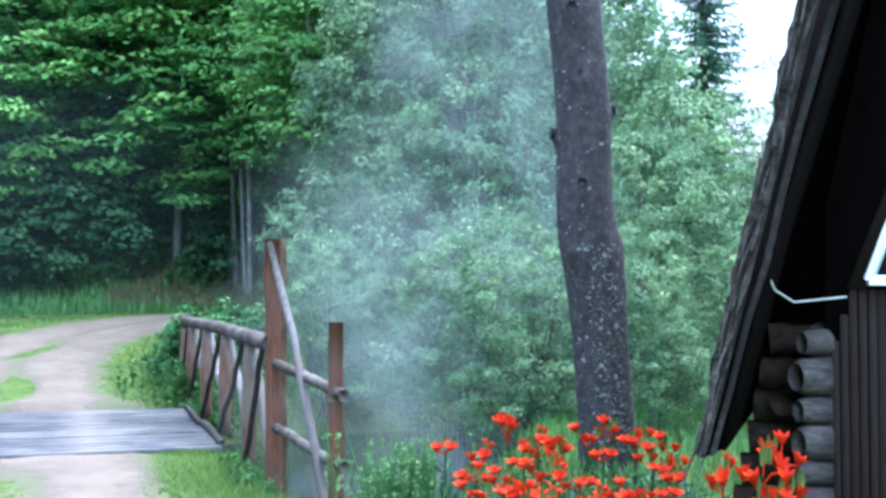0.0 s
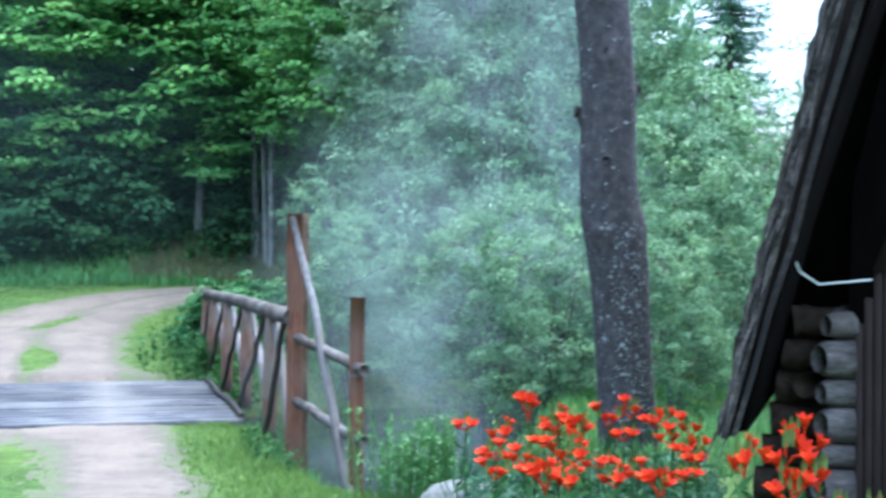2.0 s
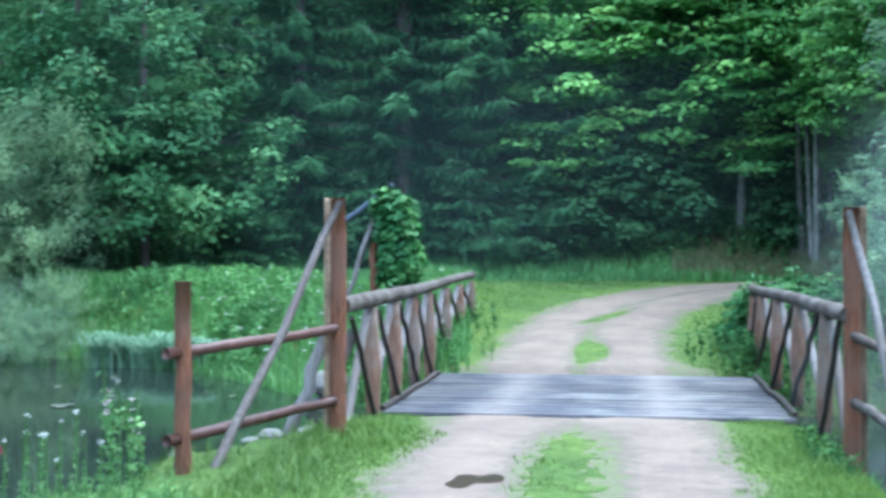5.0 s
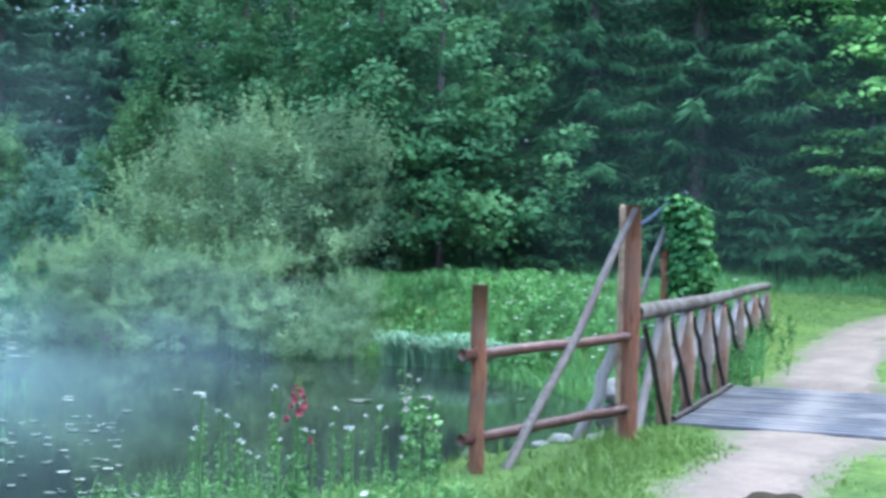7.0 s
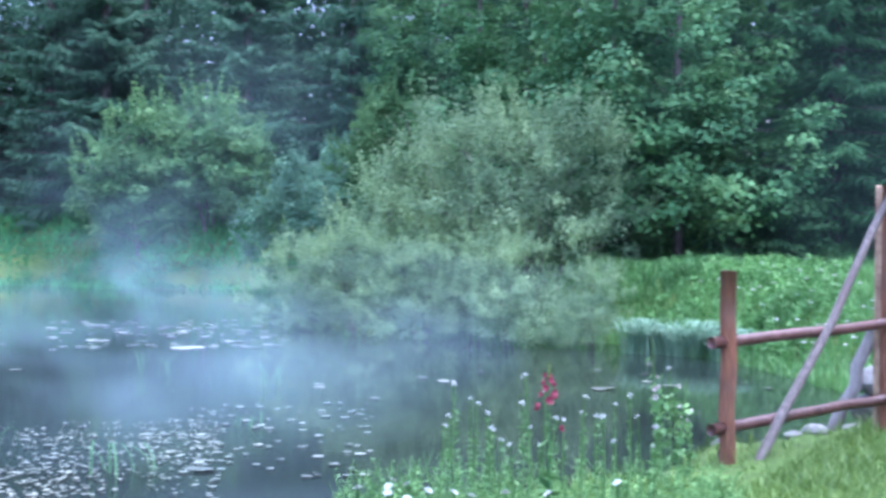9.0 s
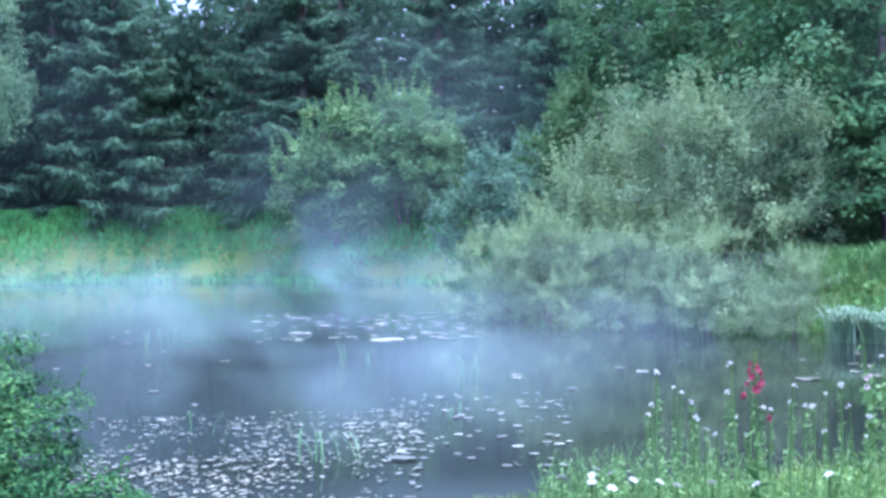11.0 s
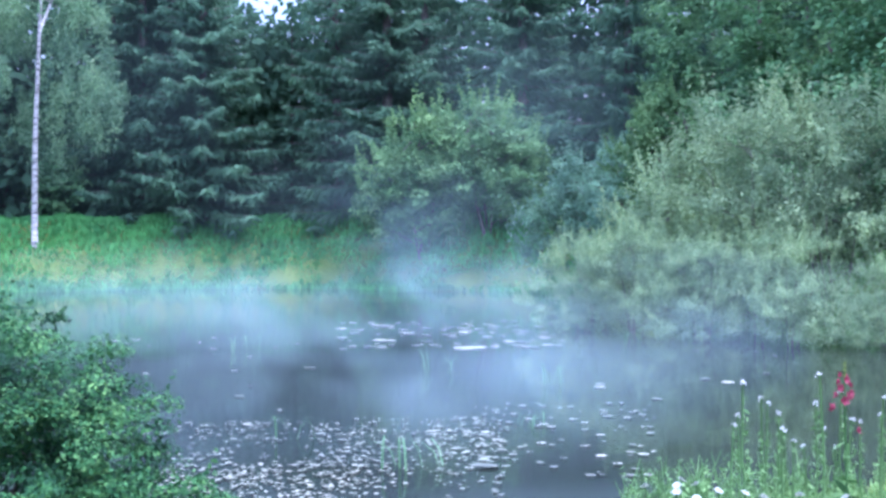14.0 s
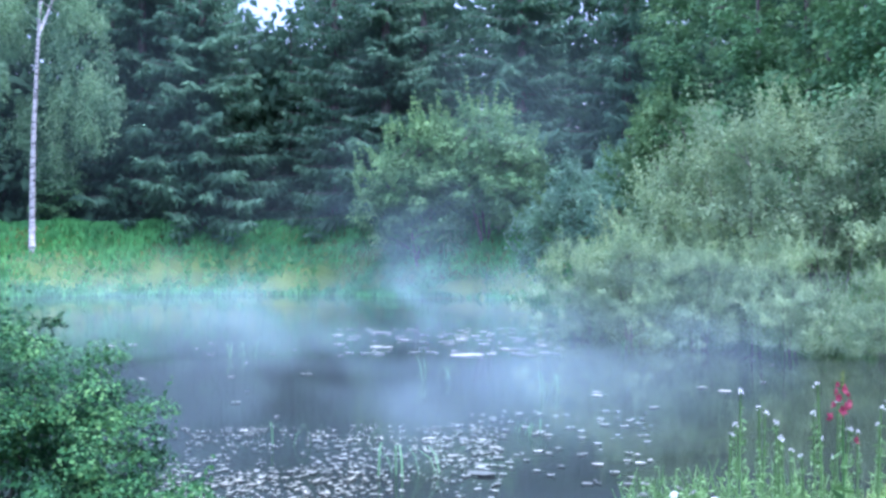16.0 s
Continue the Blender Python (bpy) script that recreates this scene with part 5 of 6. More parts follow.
x, y = scatter(rng, 700, 14, 25, 20.5, 27)
ok = shore_distance(x, y) > 0.0
leafy_stalks("shore_herbs", "lush leafy herbs on the pond's far corner", M_REED, 86, (x[ok], y[ok]), 0.5, (0.13, 0.03), 34)


def flower_mat(name, a, b, glow=0.3):
    return leaf_mat(name, a, tuple((p + q) / 2 for p, q in zip(a, b)), b, glow, 0.6, 0.08)


M_LILY = flower_mat("orange_red_petals", (0.38, 0.010, 0.003), (0.60, 0.055, 0.004), 0.22)
M_BUD = flower_mat("lily_buds", (0.08, 0.14, 0.035), (0.15, 0.19, 0.05))
M_PINK = flower_mat("magenta_petals", (0.15, 0.022, 0.042), (0.24, 0.055, 0.085))
M_BLOOM = flower_mat("white_petals", (0.34, 0.37, 0.35), (0.50, 0.52, 0.49))
M_STEM = leaf_mat("green_stems", (0.03, 0.08, 0.025), (0.05, 0.12, 0.035), (0.08, 0.16, 0.05), 0.2)


def petals(rng, c, axis, n, length, width, open_k, curl):
    """A ring of bowed petals round an axis."""
    axis = axis / np.linalg.norm(axis)
    e1 = np.cross(axis, [0.3, 0.9, 0.2])
    e1 /= np.linalg.norm(e1)
    e2 = np.cross(axis, e1)
    out = []
    for i in range(n):
        a = i * 6.283 / n + rng.normal() * 0.1
        d = e1 * math.cos(a) + e2 * math.sin(a)
        s = np.cross(axis, d)
        pts, m = [], 5
        for k in range(m):
            u = k / (m - 1)
            ctr = c + d * length * open_k * u ** 1.1 + axis * length * (0.75 * u - curl * u ** 3)
            w = width * (math.sin(math.pi * (0.12 + 0.86 * u ** 0.85)) + 0.02) * 0.5
            pts += [ctr - s * w - d * 0.1 * w, ctr + axis * (-0.25 * w), ctr + s * w - d * 0.1 * w]
        q = []
        for k in range(m - 1):
            o = 3 * k
            q += [(o, o + 1, o + 4, o + 3), (o + 1, o + 2, o + 5, o + 4)]
        out.append((np.array(pts), np.array(q), NONE3))
    return out


def lily_plant(seed, heads, tall):
    rng = np.random.default_rng(seed)
    root = empty("lily_plant", 0, 0, 0)
    top = np.array([rng.normal() * 0.05, rng.normal() * 0.05, tall])
    v, q, t = tube(np.array([(0, 0, -0.05), top * 0.5 + rng.normal(size=3) * 0.01, top]), [0.009, 0.007, 0.005], 6)
    add("stem", v, [q, t], M_STEM, root, shade=True)
    k = rng.uniform(0.15, 0.95, 34)
    v, q, t = leaves(rng, top * k[:, None], 0.05, 1, 0.14, 0.026, 0.4, None, 0.8, 0.3)
    add("foliage", v, q, M_HERB, root)
    for h in range(heads):
        a = h * 6.283 / max(heads, 1) + rng.normal() * 0.4
        rad = 0.02 + 0.052 * (h > 0) * rng.uniform(0.7, 1.3)
        c = top + np.array([math.cos(a) * rad, math.sin(a) * rad, 0.02 + rng.uniform(-0.05, 0.05)])
        axis = np.array([math.cos(a) * 0.35 + rng.normal() * 0.2, math.sin(a) * 0.35 - 0.1, 1.0])
        v, q, t = tube(np.array([top - (0, 0, 0.03), (top + c) / 2, c]), 0.004, 4, cap=False)
        pc = [(v, q, t)] + petals(rng, c, axis, 6, 0.080, 0.035, 0.58, 0.18)
        vv, ff = join(*pc)
        add("flower", vv, ff, M_LILY, root, shade=True)
    for h in range(3):
        c = top + np.array([rng.normal() * 0.03, rng.normal() * 0.03, 0.03])
        v, q, t = tube(np.array([c, c + (0.004, 0, 0.035), c + (0.006, 0, 0.07)]), [0.006, 0.012, 0.003], 6)
        add("bud", v, [q, t], M_BUD, root, shade=True)
    return root


rng = np.random.default_rng(90)
kinds = [lily_plant(900 + i, h, tl) for i, (h, tl) in enumerate(((4, 0.86), (5, 0.78), (3, 0.72), (5, 0.80), (3, 0.64), (4, 0.58)))]
talls = (0.86, 0.78, 0.72, 0.80, 0.64, 0.58)
bed = [  # bearing, distance, height of the blooms
    (-16.6, 7.01, 0.71), (-20.0, 7.26, 0.75), (-21.1, 7.11, 0.73), (-18.7, 6.83, 0.69), (-20.9, 6.96, 0.70), (-22.9, 7.14, 0.73), (-24.0, 7.29, 0.76), (-25.1, 7.16, 0.73), (-23.6, 6.89, 0.69), (-20.3, 6.69, 0.67), (-22.3, 6.80, 0.68), (-21.5, 6.65, 0.66), (-21.9, 6.44, 0.64), (-18.1, 6.40, 0.64), (-19.2, 6.29, 0.63),
    (-17.9, 6.04, 0.60), (-19.8, 6.13, 0.61), (-20.9, 6.10, 0.61), (-22.3, 6.29, 0.63), (-20.8, 5.82, 0.59), (-21.8, 5.91, 0.60), (-23.8, 6.00, 0.60), (-24.4, 6.11, 0.61), (-25.8, 6.80, 0.68), (-26.6, 6.98, 0.71), (-26.5, 6.60, 0.66), (-27.0, 6.44, 0.64), (-26.1, 6.15, 0.61), (-25.9, 5.72, 0.59)]
bed_wall = [
    (-29.4, 5.14, 0.84), (-30.8, 5.24, 0.88), (-31.6, 5.30, 0.91), (-30.8, 5.04, 0.79), (-32.0, 5.05, 0.80), (-31.1, 4.96, 0.76), (-32.8, 4.86, 0.73), (-34.1, 4.88, 0.73)]
first = [True] * 6
for i, (b, r, top) in enumerate(bed + bed_wall):
    a, kd = radians(b), (0 if i == 0 else (i * 5 + i // 3) % 6)
    px, py = 0.16 - r * math.sin(a), 0.01 + r * math.cos(a)
    g = float(height(np.array([px]), np.array([py]))[0]) - 0.04
    size = (top - g) / (talls[kd] + 0.03)
    ob = kinds[kd] if first[kd] else copy_thing(kinds[kd], pose(0, 0, 0))
    first[kd] = False
    k = min(1.0, 1.0 + 0.35 * (size - 1.0)) * (0.85 if r < 5.4 else 1.0)
    ob.matrix_world = pose(px, py, g, 0, 0, rng.uniform(-40, 40)) @ Matrix.Diagonal((k, k, size, 1))
    tagged(ob, "orange-red fire lily in full bloom", "flower", "lilies in the flower bed")


def white_stalk(seed, tall):
    rng = np.random.default_rng(seed)
    root = empty("white_flower_stalk", 0, 0, 0)
    top = np.array([rng.normal() * 0.05, rng.normal() * 0.05, tall])
    v, q, t = tube(np.array([(0, 0, -0.05), top * 0.5 + rng.normal(size=3) * 0.02, top]), [0.007, 0.006, 0.004], 6)
    add("stem", v, [q, t], M_PALEHERB, root, shade=True)
    k = rng.uniform(0.12, 0.97, 76)
    v, q, t = leaves(rng, top * k[:, None], 0.020, 1, 0.038, 0.010, 0.4, None, 0.6, 0.1)
    add("foliage", v, q, M_PALEHERB, root)
    c = top + rng.normal(size=(8, 3)) * np.array([0.009, 0.009, 0.006])
    v, q, t = leaves(rng, c, 0.007, 5, 0.011, 0.008, 0.8)
    add("flower", v, q, M_BLOOM, root)
    return root


stalks = [white_stalk(700 + i, tl) for i, tl in enumerate((0.88, 0.80, 0.72, 0.62))]
first = [True] * 4
wp = [(23.6, 6.6), (24.3, 6.8), (24.9, 6.4), (25.4, 6.9), (26.0, 6.5), (26.6, 6.8), (27.0, 6.4), (28.0, 6.6), (28.6, 6.4), (29.1, 6.7), (29.6, 6.4), (30.1, 6.6), (30.8, 6.5),
      (31.4, 6.7), (31.9, 6.4), (23.0, 6.9), (22.2, 7.3), (32.4, 6.6), (25.7, 6.3), (28.3, 6.9), (24.6, 7.0), (27.3, 6.9), (29.3, 6.2), (30.4, 6.9), (31.1, 6.3), (26.3, 7.1), (23.4, 6.3), (29.9, 7.0)]
for i, (b, r) in enumerate(wp):
    a, kd = radians(b), i % 4
    px, py = -r * math.sin(a), r * math.cos(a)
    ob = stalks[kd] if first[kd] else copy_thing(stalks[kd], pose(0, 0, 0))
    first[kd] = False
    ob.matrix_world = pose(px, py, float(height(np.array([px]), np.array([py]))[0]), 0, 0, i * 47) @ Matrix.Scale(0.8 + 0.06 * (i * 3 % 5), 4)
    tagged(ob, "thin leafy stalk topped with small white flowers", "flower", "white flowers on the bank")


def red_spike():
    rng = np.random.default_rng(33)
    x0, y0 = -2.93, 5.60
    root = empty("pink_flower_spike", x0, y0, float(height(np.array([x0]), np.array([y0]))[0]), 0, "single magenta flower spike among white blooms", "flower")
    v, q, t = tube(np.array([(0, 0, -0.05), (0.01, 0, 0.4), (0.0, 0.0, 0.96)]), [0.008, 0.007, 0.003], 6)
    add("stem", v, [q, t], M_STEM, root, shade=True)
    for i in range(13):
        z, out = (0.66 + 0.10 * i, 0.055) if i < 2 else (0.78 + 0.012 * i, 0.035 - 0.0018 * i)
        a = i * 2.4 + 0.5
        c = np.array([math.cos(a) * out, math.sin(a) * out, z])
        vv, ff = join(*petals(rng, c, np.array([math.cos(a), math.sin(a), 0.2]), 5, 0.031 * (1.1 - 0.5 * i / 12), 0.022, 0.8, 0.1))
        add("flower", vv, ff, M_PINK, root)
    for i in range(3):
        v, q, t = tube(np.array([(0, 0, 0.92 + 0.025 * i), (0.01, 0, 0.94 + 0.025 * i)]), [0.008, 0.004], 5)
        add("bud", v, [q, t], M_BUD, root)
    k = rng.uniform(0.1, 0.7, 24)
    v, q, t = leaves(rng, np.stack([0 * k, 0 * k, k * 0.9], -1), 0.04, 1, 0.10, 0.03, 0.4, None, 0.7, 0.2)
    add("foliage", v, q, M_HERB, root)


red_spike()


def mallow_stalk(seed, tall):
    """A tall leafy stalk with a few pale open flowers along its top."""
    rng = np.random.default_rng(seed)
    root = empty("mallow_plant", 0, 0, 0)
    top = np.array([rng.normal() * 0.06, rng.normal() * 0.06, tall])
    v, q, t = tube(np.array([(0, 0, -0.05), top * 0.5 + rng.normal(size=3) * 0.02, top]), [0.008, 0.007, 0.004], 6)
    add("stem", v, [q, t], M_PALEHERB, root, shade=True)
    k = rng.uniform(0.1, 0.95, 46)
    v, q, t = leaves(rng, top * k[:, None], 0.05, 1, 0.075, 0.045, 0.5, None, 0.8, 0.2)
    add("foliage", v, q, M_PALEHERB, root)
    for i in range(3):
        a = rng.random() * 6.283
        c = top * rng.uniform(0.55, 1.0) + np.array([math.cos(a) * 0.035, math.sin(a) * 0.035, 0])
        vv, ff = join(*petals(rng, c, np.array([math.cos(a) * 0.8, math.sin(a) * 0.8 - 0.4, 0.5]), 5, 0.026, 0.026, 0.85, 0.3))
        add("flower", vv, ff, M_PALEPINK, root)
    return root


M_PALEPINK = flower_mat("pale_pink_petals", (0.30, 0.25, 0.25), (0.42, 0.37, 0.36))
mal = [mallow_stalk(40, 0.95), mallow_stalk(41, 0.75)]
for i, (b, r, size) in enumerate(((22.3, 8.0, 1.0), (21.6, 8.1, 0.9), (21.9, 7.8, 0.8), (22.9, 7.9, 0.9), (21.2, 7.9, 0.75))):
    a = radians(b)
    px, py = -r * math.sin(a), r * math.cos(a)
    ob = mal[i] if i < 2 else copy_thing(mal[i % 2], pose(0, 0, 0))
    ob.matrix_world = pose(px, py, float(height(np.array([px]), np.array([py]))[0]), 0, 0, i * 71) @ Matrix.Scale(size, 4)
    tagged(ob, "tall leafy plant with pale open flowers", "flower", "pale flowers by the fence")


def far_umbels():
    """White umbels standing in the far shore's weeds."""
    rng = np.random.default_rng(46)
    x, y = scatter(rng, 130, 8, 24, 17.5, 25)
    ok = (shore_distance(x, y) > 0.1) & (road_distance(x, y)[0] > 1.6)
    x, y = x[ok], y[ok]
    z = height(x, y)
    tall = rng.uniform(0.4, 0.62, len(x))
    pcs = [tube(np.array([(a, b, c), (a, b, c + h)]), 0.005, 3, cap=False) for a, b, c, h in zip(x, y, z, tall)]
    v, f = join(*pcs)
    tagged(add("umbel_stems", v, f, M_STEM, None, "thin green stems among the shore weeds", False, "stuff"), category="flowers")
    v, q, t = leaves(rng, np.stack([x, y, z + tall], -1), 0.05, 9, 0.035, 0.03, 0.25, None, 1.5)
    tagged(add("umbel_heads", v, q, M_BLOOM, None, "small white flower heads among the shore weeds", False, "stuff"), category="flowers")


far_umbels()


def daisy(seed):
    rng = np.random.default_rng(seed)
    root = empty("white_daisy", 0, 0, 0)
    tall = 0.40 + 0.1 * rng.random()
    v, q, t = tube(np.array([(0, 0, -0.05), (0.01, 0, tall * 0.5), (0.02, 0.0, tall)]), 0.004, 5)
    add("stem", v, [q, t], M_STEM, root, shade=True)
    vv, ff = join(*(petals(rng, np.array([0.02, 0, tall]), np.array([0.2, -0.4, 0.9]), 9, 0.028, 0.017, 0.9, 0.55) + petals(rng, np.array([0.02, 0, tall + 0.008]), np.array([0.2, -0.4, 0.9]), 7, 0.018, 0.015, 0.7, 0.3)))
    add("bloom", vv, ff, M_BLOOM, root)
    return root


dz = [daisy(60), daisy(61)]
first = [True, True]
for i, (b, r) in enumerate(((35.0, 5.9), (34.2, 5.7), (33.2, 5.9), (32.0, 5.8), (34.6, 6.2), (31.0, 5.7), (29.4, 5.8), (36.0, 6.0), (33.8, 6.1), (27.6, 5.8), (24.6, 6.2), (34.9, 6.05))):
    a, kd = radians(b), i % 2
    px, py = -r * math.sin(a), r * math.cos(a)
    ob = dz[kd] if first[kd] else copy_thing(dz[kd], pose(0, 0, 0))
    first[kd] = False
    ob.matrix_world = pose(px, py, float(height(np.array([px]), np.array([py]))[0]), 0, 0, i * 31)
    tagged(ob, "white daisy low on the bank", "flower", "white daisies on the bank")

# bush at the water's edge
M_HEDGE = leaf_mat("shrub_leaves", (0.009, 0.032, 0.015), (0.021, 0.066, 0.027), (0.058, 0.140, 0.040), 0.25, 0.7, 0.08, even=0.35)
hl = [(0, 0, 0.80, 0.80, 0.75, 0.50), (0.45, -0.1, 0.55, 0.55, 0.5, 0.45), (-0.6, 0.1, 0.85, 0.6, 0.6, 0.5), (0.3, -0.5, 0.45, 0.65, 0.5, 0.4), (0.80, -0.35, 0.22, 0.5, 0.45, 0.32), (0.55, -0.8, 0.15, 0.6, 0.4, 0.3)]
hedge = broad_tree("shrub", hl, 0.5, 0.014, 480, 150, (0.029, 0.017), M_HEDGE, M_BARK, 55, 0.7, 0.135, stems=5, up=0.6, limbs=4, spread=0.15, inner=0.6, shoots=70, mottle=0.5)
plant_all(hedge, "dense leafy shrub at the water's edge", "bush", "", [(-6.5, 3.05, 63, 0.96)])

# vines over the railing's end and the far post
vl = [(0, 0, 1.45, 0.32, 0.35, 0.70), (0.06, 0, 1.0, 0.34, 0.35, 0.5), (-0.10, 0, 1.98, 0.24, 0.28, 0.28)]
vine = broad_tree("vine_covered_post", vl, 2.0, 0.07, 240, 22, (0.13, 0.10), M_VINE, M_REDWOOD, 56, 0.7, 0.15, up=0.5, inner=0.75)
plant_all(vine, "wooden post thickly overgrown with vine", "vine", "", [(-3.95, 21.8, 0, 1.0)])
M_BLUEPOLE = rough_mat("blue_grey_pole", [(0.3, (0.04, 0.05, 0.075)), (0.7, (0.09, 0.11, 0.15))], 8, (4, 4, 0.6), None, 0.6, 0.3, 0.004)
pv = empty("slanting_poles", -4.3, 21.7, 0, 0, "slanting bare poles leaning on the overgrown post", "pole")
gz = float(height(np.array([-4.3]), np.array([21.7]))[0])
spar("pole", (-0.68, 0, gz - 0.1), (-0.06, 0.05, 2.15), 0.045, M_GREYWOOD, pv, seed=5)
spar("pole", (-0.75, 0.1, 2.0), (0.28, 0.05, 2.76), 0.045, M_BLUEPOLE, pv, seed=6, label="bluish grey slanting pole")
spar("post", (-0.06, 0.1, gz - 0.3), (-0.06, 0.1, 1.75), 0.07, M_REDWOOD, pv, seed=7)
rl = [(0, 0, 0.9, 0.38, 0.4, 0.35), (-0.1, 0.2, 0.45, 0.45, 0.6, 0.45), (0.3, 0.5, 0.8, 0.5, 0.6, 0.5)]
rvine = broad_tree("vine", rl, 0.8, 0.02, 220, 26, (0.10, 0.075), M_VINE, M_BARK, 57, 0.7, 0.15, up=0.6, inner=0.6)
plant_all(rvine, "leafy vine climbing over the railing's end", "vine", "vines at the railing", [(1.78, 18.4, 0, 0.8), (2.95, 19.2, 60, 0.85)])

# ---- on the water and in the air ----
def lily_pads():
    rng = np.random.default_rng(14)
    pieces = []
    m = 9
    fields = [(42, 58, 9.6, 14.8, 2000, 0.023), (47, 57, 9.2, 12, 420, 0.022), (35, 44, 11, 16, 110, 0.045), (39, 49, 24, 32, 130, 0.11), (14, 38, 16, 24, 22, 0.08), (50, 64, 15, 28, 22, 0.09)]
    for b0, b1, r0, r1, n, size in fields:
        x, y = scatter(rng, n, b0, b1, r0, r1)
        if n > 500:
            keep = (ripple(x, y, 1.1) + 0.6 * ripple(x, y, 3.1) + 0.5 * rng.normal(size=len(x))) > -0.15
            x, y = x[keep], y[keep]
        for xi, yi in zip(x, y):
            if shore_distance(np.array([xi]), np.array([yi]))[0] > -0.3:
                continue
            s = size * rng.uniform(0.45, 1.4) * (2.4 if rng.random() < 0.012 else 1)
            a0 = rng.random() * 6.283
            th = a0 + np.linspace(0.25, 6.03, m)
            tilt = rng.normal(size=2) * 0.04
            ex, ey = np.cos(th) * s, np.sin(th) * s * rng.uniform(0.75, 1)
            z = WATER + 0.008 + np.maximum(0, ex * tilt[0] + ey * tilt[1]) + 0.004 * rng.random()
            v = np.concatenate([np.stack([xi + ex, yi + ey, z + 0.004], -1), [[xi, yi, WATER + 0.007]]])
            i = np.arange(m - 1)
            pieces.append((v, NONE4, np.stack([i, i + 1, np.full(m - 1, m)], -1)))
    v, f = join(*pieces)
    mat = leaf_mat("lily_pad", (0.055, 0.065, 0.05), (0.115, 0.13, 0.10), (0.20, 0.215, 0.175), 0.05, 0.5)
    tagged(add("lily_pads", v, f, mat, None, "floating pale lily pads on dark water", True, "stuff"), category="water plants")


lily_pads()


def boulder(name, x, y, z, r, seed, label, squash=0.7):
    rng = np.random.default_rng(seed)
    bm = bmesh.new()
    bmesh.ops.create_icosphere(bm, subdivisions=3, radius=r)
    off = Vector(rng.random(3) * 10)
    for v in bm.verts:
        v.co *= 1 + 0.35 * noise.noise(v.co / r * 0.9 + off) + 0.10 * noise.noise(v.co / r * 2.6 + off)
        v.co.z *= squash
    me = bpy.data.meshes.new(name)
    bm.to_mesh(me)
    bm.free()
    me.materials.append(M_STONE)
    ob = new(name, me)
    ob.matrix_world = pose(x, y, z, 0, 0, seed * 40)
    return tagged(ob, label, "stone", "stones on the bank")


boulder("boulder", 2.28, 6.98, 0.09, 0.36, 1, "pale grey boulder at the flower bed's edge")
boulder("boulder", 2.85, 6.6, 0.05, 0.24, 2, "pale grey boulder at the flower bed's edge")
for i, (x, y, r) in enumerate(((-3.25, 10.3, 0.10), (-3.05, 10.75, 0.11), (-3.5, 9.8, 0.10), (-3.1, 11.4, 0.14), (-3.35, 10.9, 0.09), (-2.95, 12.0, 0.16), (-3.75, 9.2, 0.08), (-3.15, 10.5, 0.07))):
    boulder("boulder", x, y, float(height(np.array([x]), np.array([y]))[0]) + 0.03, r, 10 + i, "pale stone on the pond's bank by the bridge")
st = empty("bridge_strut", -3.0, 12.1, 0, 0, "pale slanting struts outside the bridge railing", "strut")
spar("strut", (0.15, 0, 0.85), (-0.35, -0.1, -0.5), 0.06, M_GREYWOOD, st, seed=3)
spar("strut", (0.25, 0.7, 0.8), (-0.25, 0.6, -0.5), 0.05, M_GREYWOOD, st, seed=4)
for i, (x, y, z, r) in enumerate(((-2.95, 12.35, -0.35, 0.26), (-2.9, 12.4, 0.0, 0.22), (-2.88, 12.38, 0.28, 0.18), (-3.15, 12.6, -0.35, 0.22))):
    boulder("abutment_stone", x, y, z, r, 30 + i, "pale stacked stone of the bridge abutment", 0.8)
stump = empty("tree_stump", -3.24, 9.08, 0, 0, "small dark rotten stump beside the post", "stump")
v, q, t = tube(np.array([(0, 0, -0.15), (0.01, 0, 0.0), (0.0, 0.01, 0.07)]), [0.09, 0.075, 0.06], 12, 0.10, np.random.default_rng(2))
add("stump", v, [q, t], M_RAIL, stump, shade=False)


def puddle():
    th = np.linspace(0, 6.283, 40, endpoint=False)
    r = 1 + 0.20 * np.sin(2 * th + 0.6) + 0.22 * np.sin(3 * th + 0.4) + 0.1 * np.sin(5 * th + 2)
    v = np.stack([-1.02 + 0.15 * r * np.cos(th) + 0.05 * np.sin(th), 8.72 + 0.27 * r * np.sin(th), np.full(40, 0.042)], -1)
    v = np.concatenate([v, [[-1.02, 8.72, 0.042]]])
    i = np.arange(40)
    mat, nt, b = nodes_of("muddy_water")
    b.inputs["Base Color"].default_value = (0.045, 0.034, 0.025, 1)
    b.inputs["Roughness"].default_value = 0.15
    b.inputs["Specular IOR Level"].default_value = 0.25
    tagged(add("puddle", v, np.stack([i, (i + 1) % 40, np.full(40, 40)], -1), mat, None, "small muddy puddle in the wheel track"), category="puddle")


puddle()


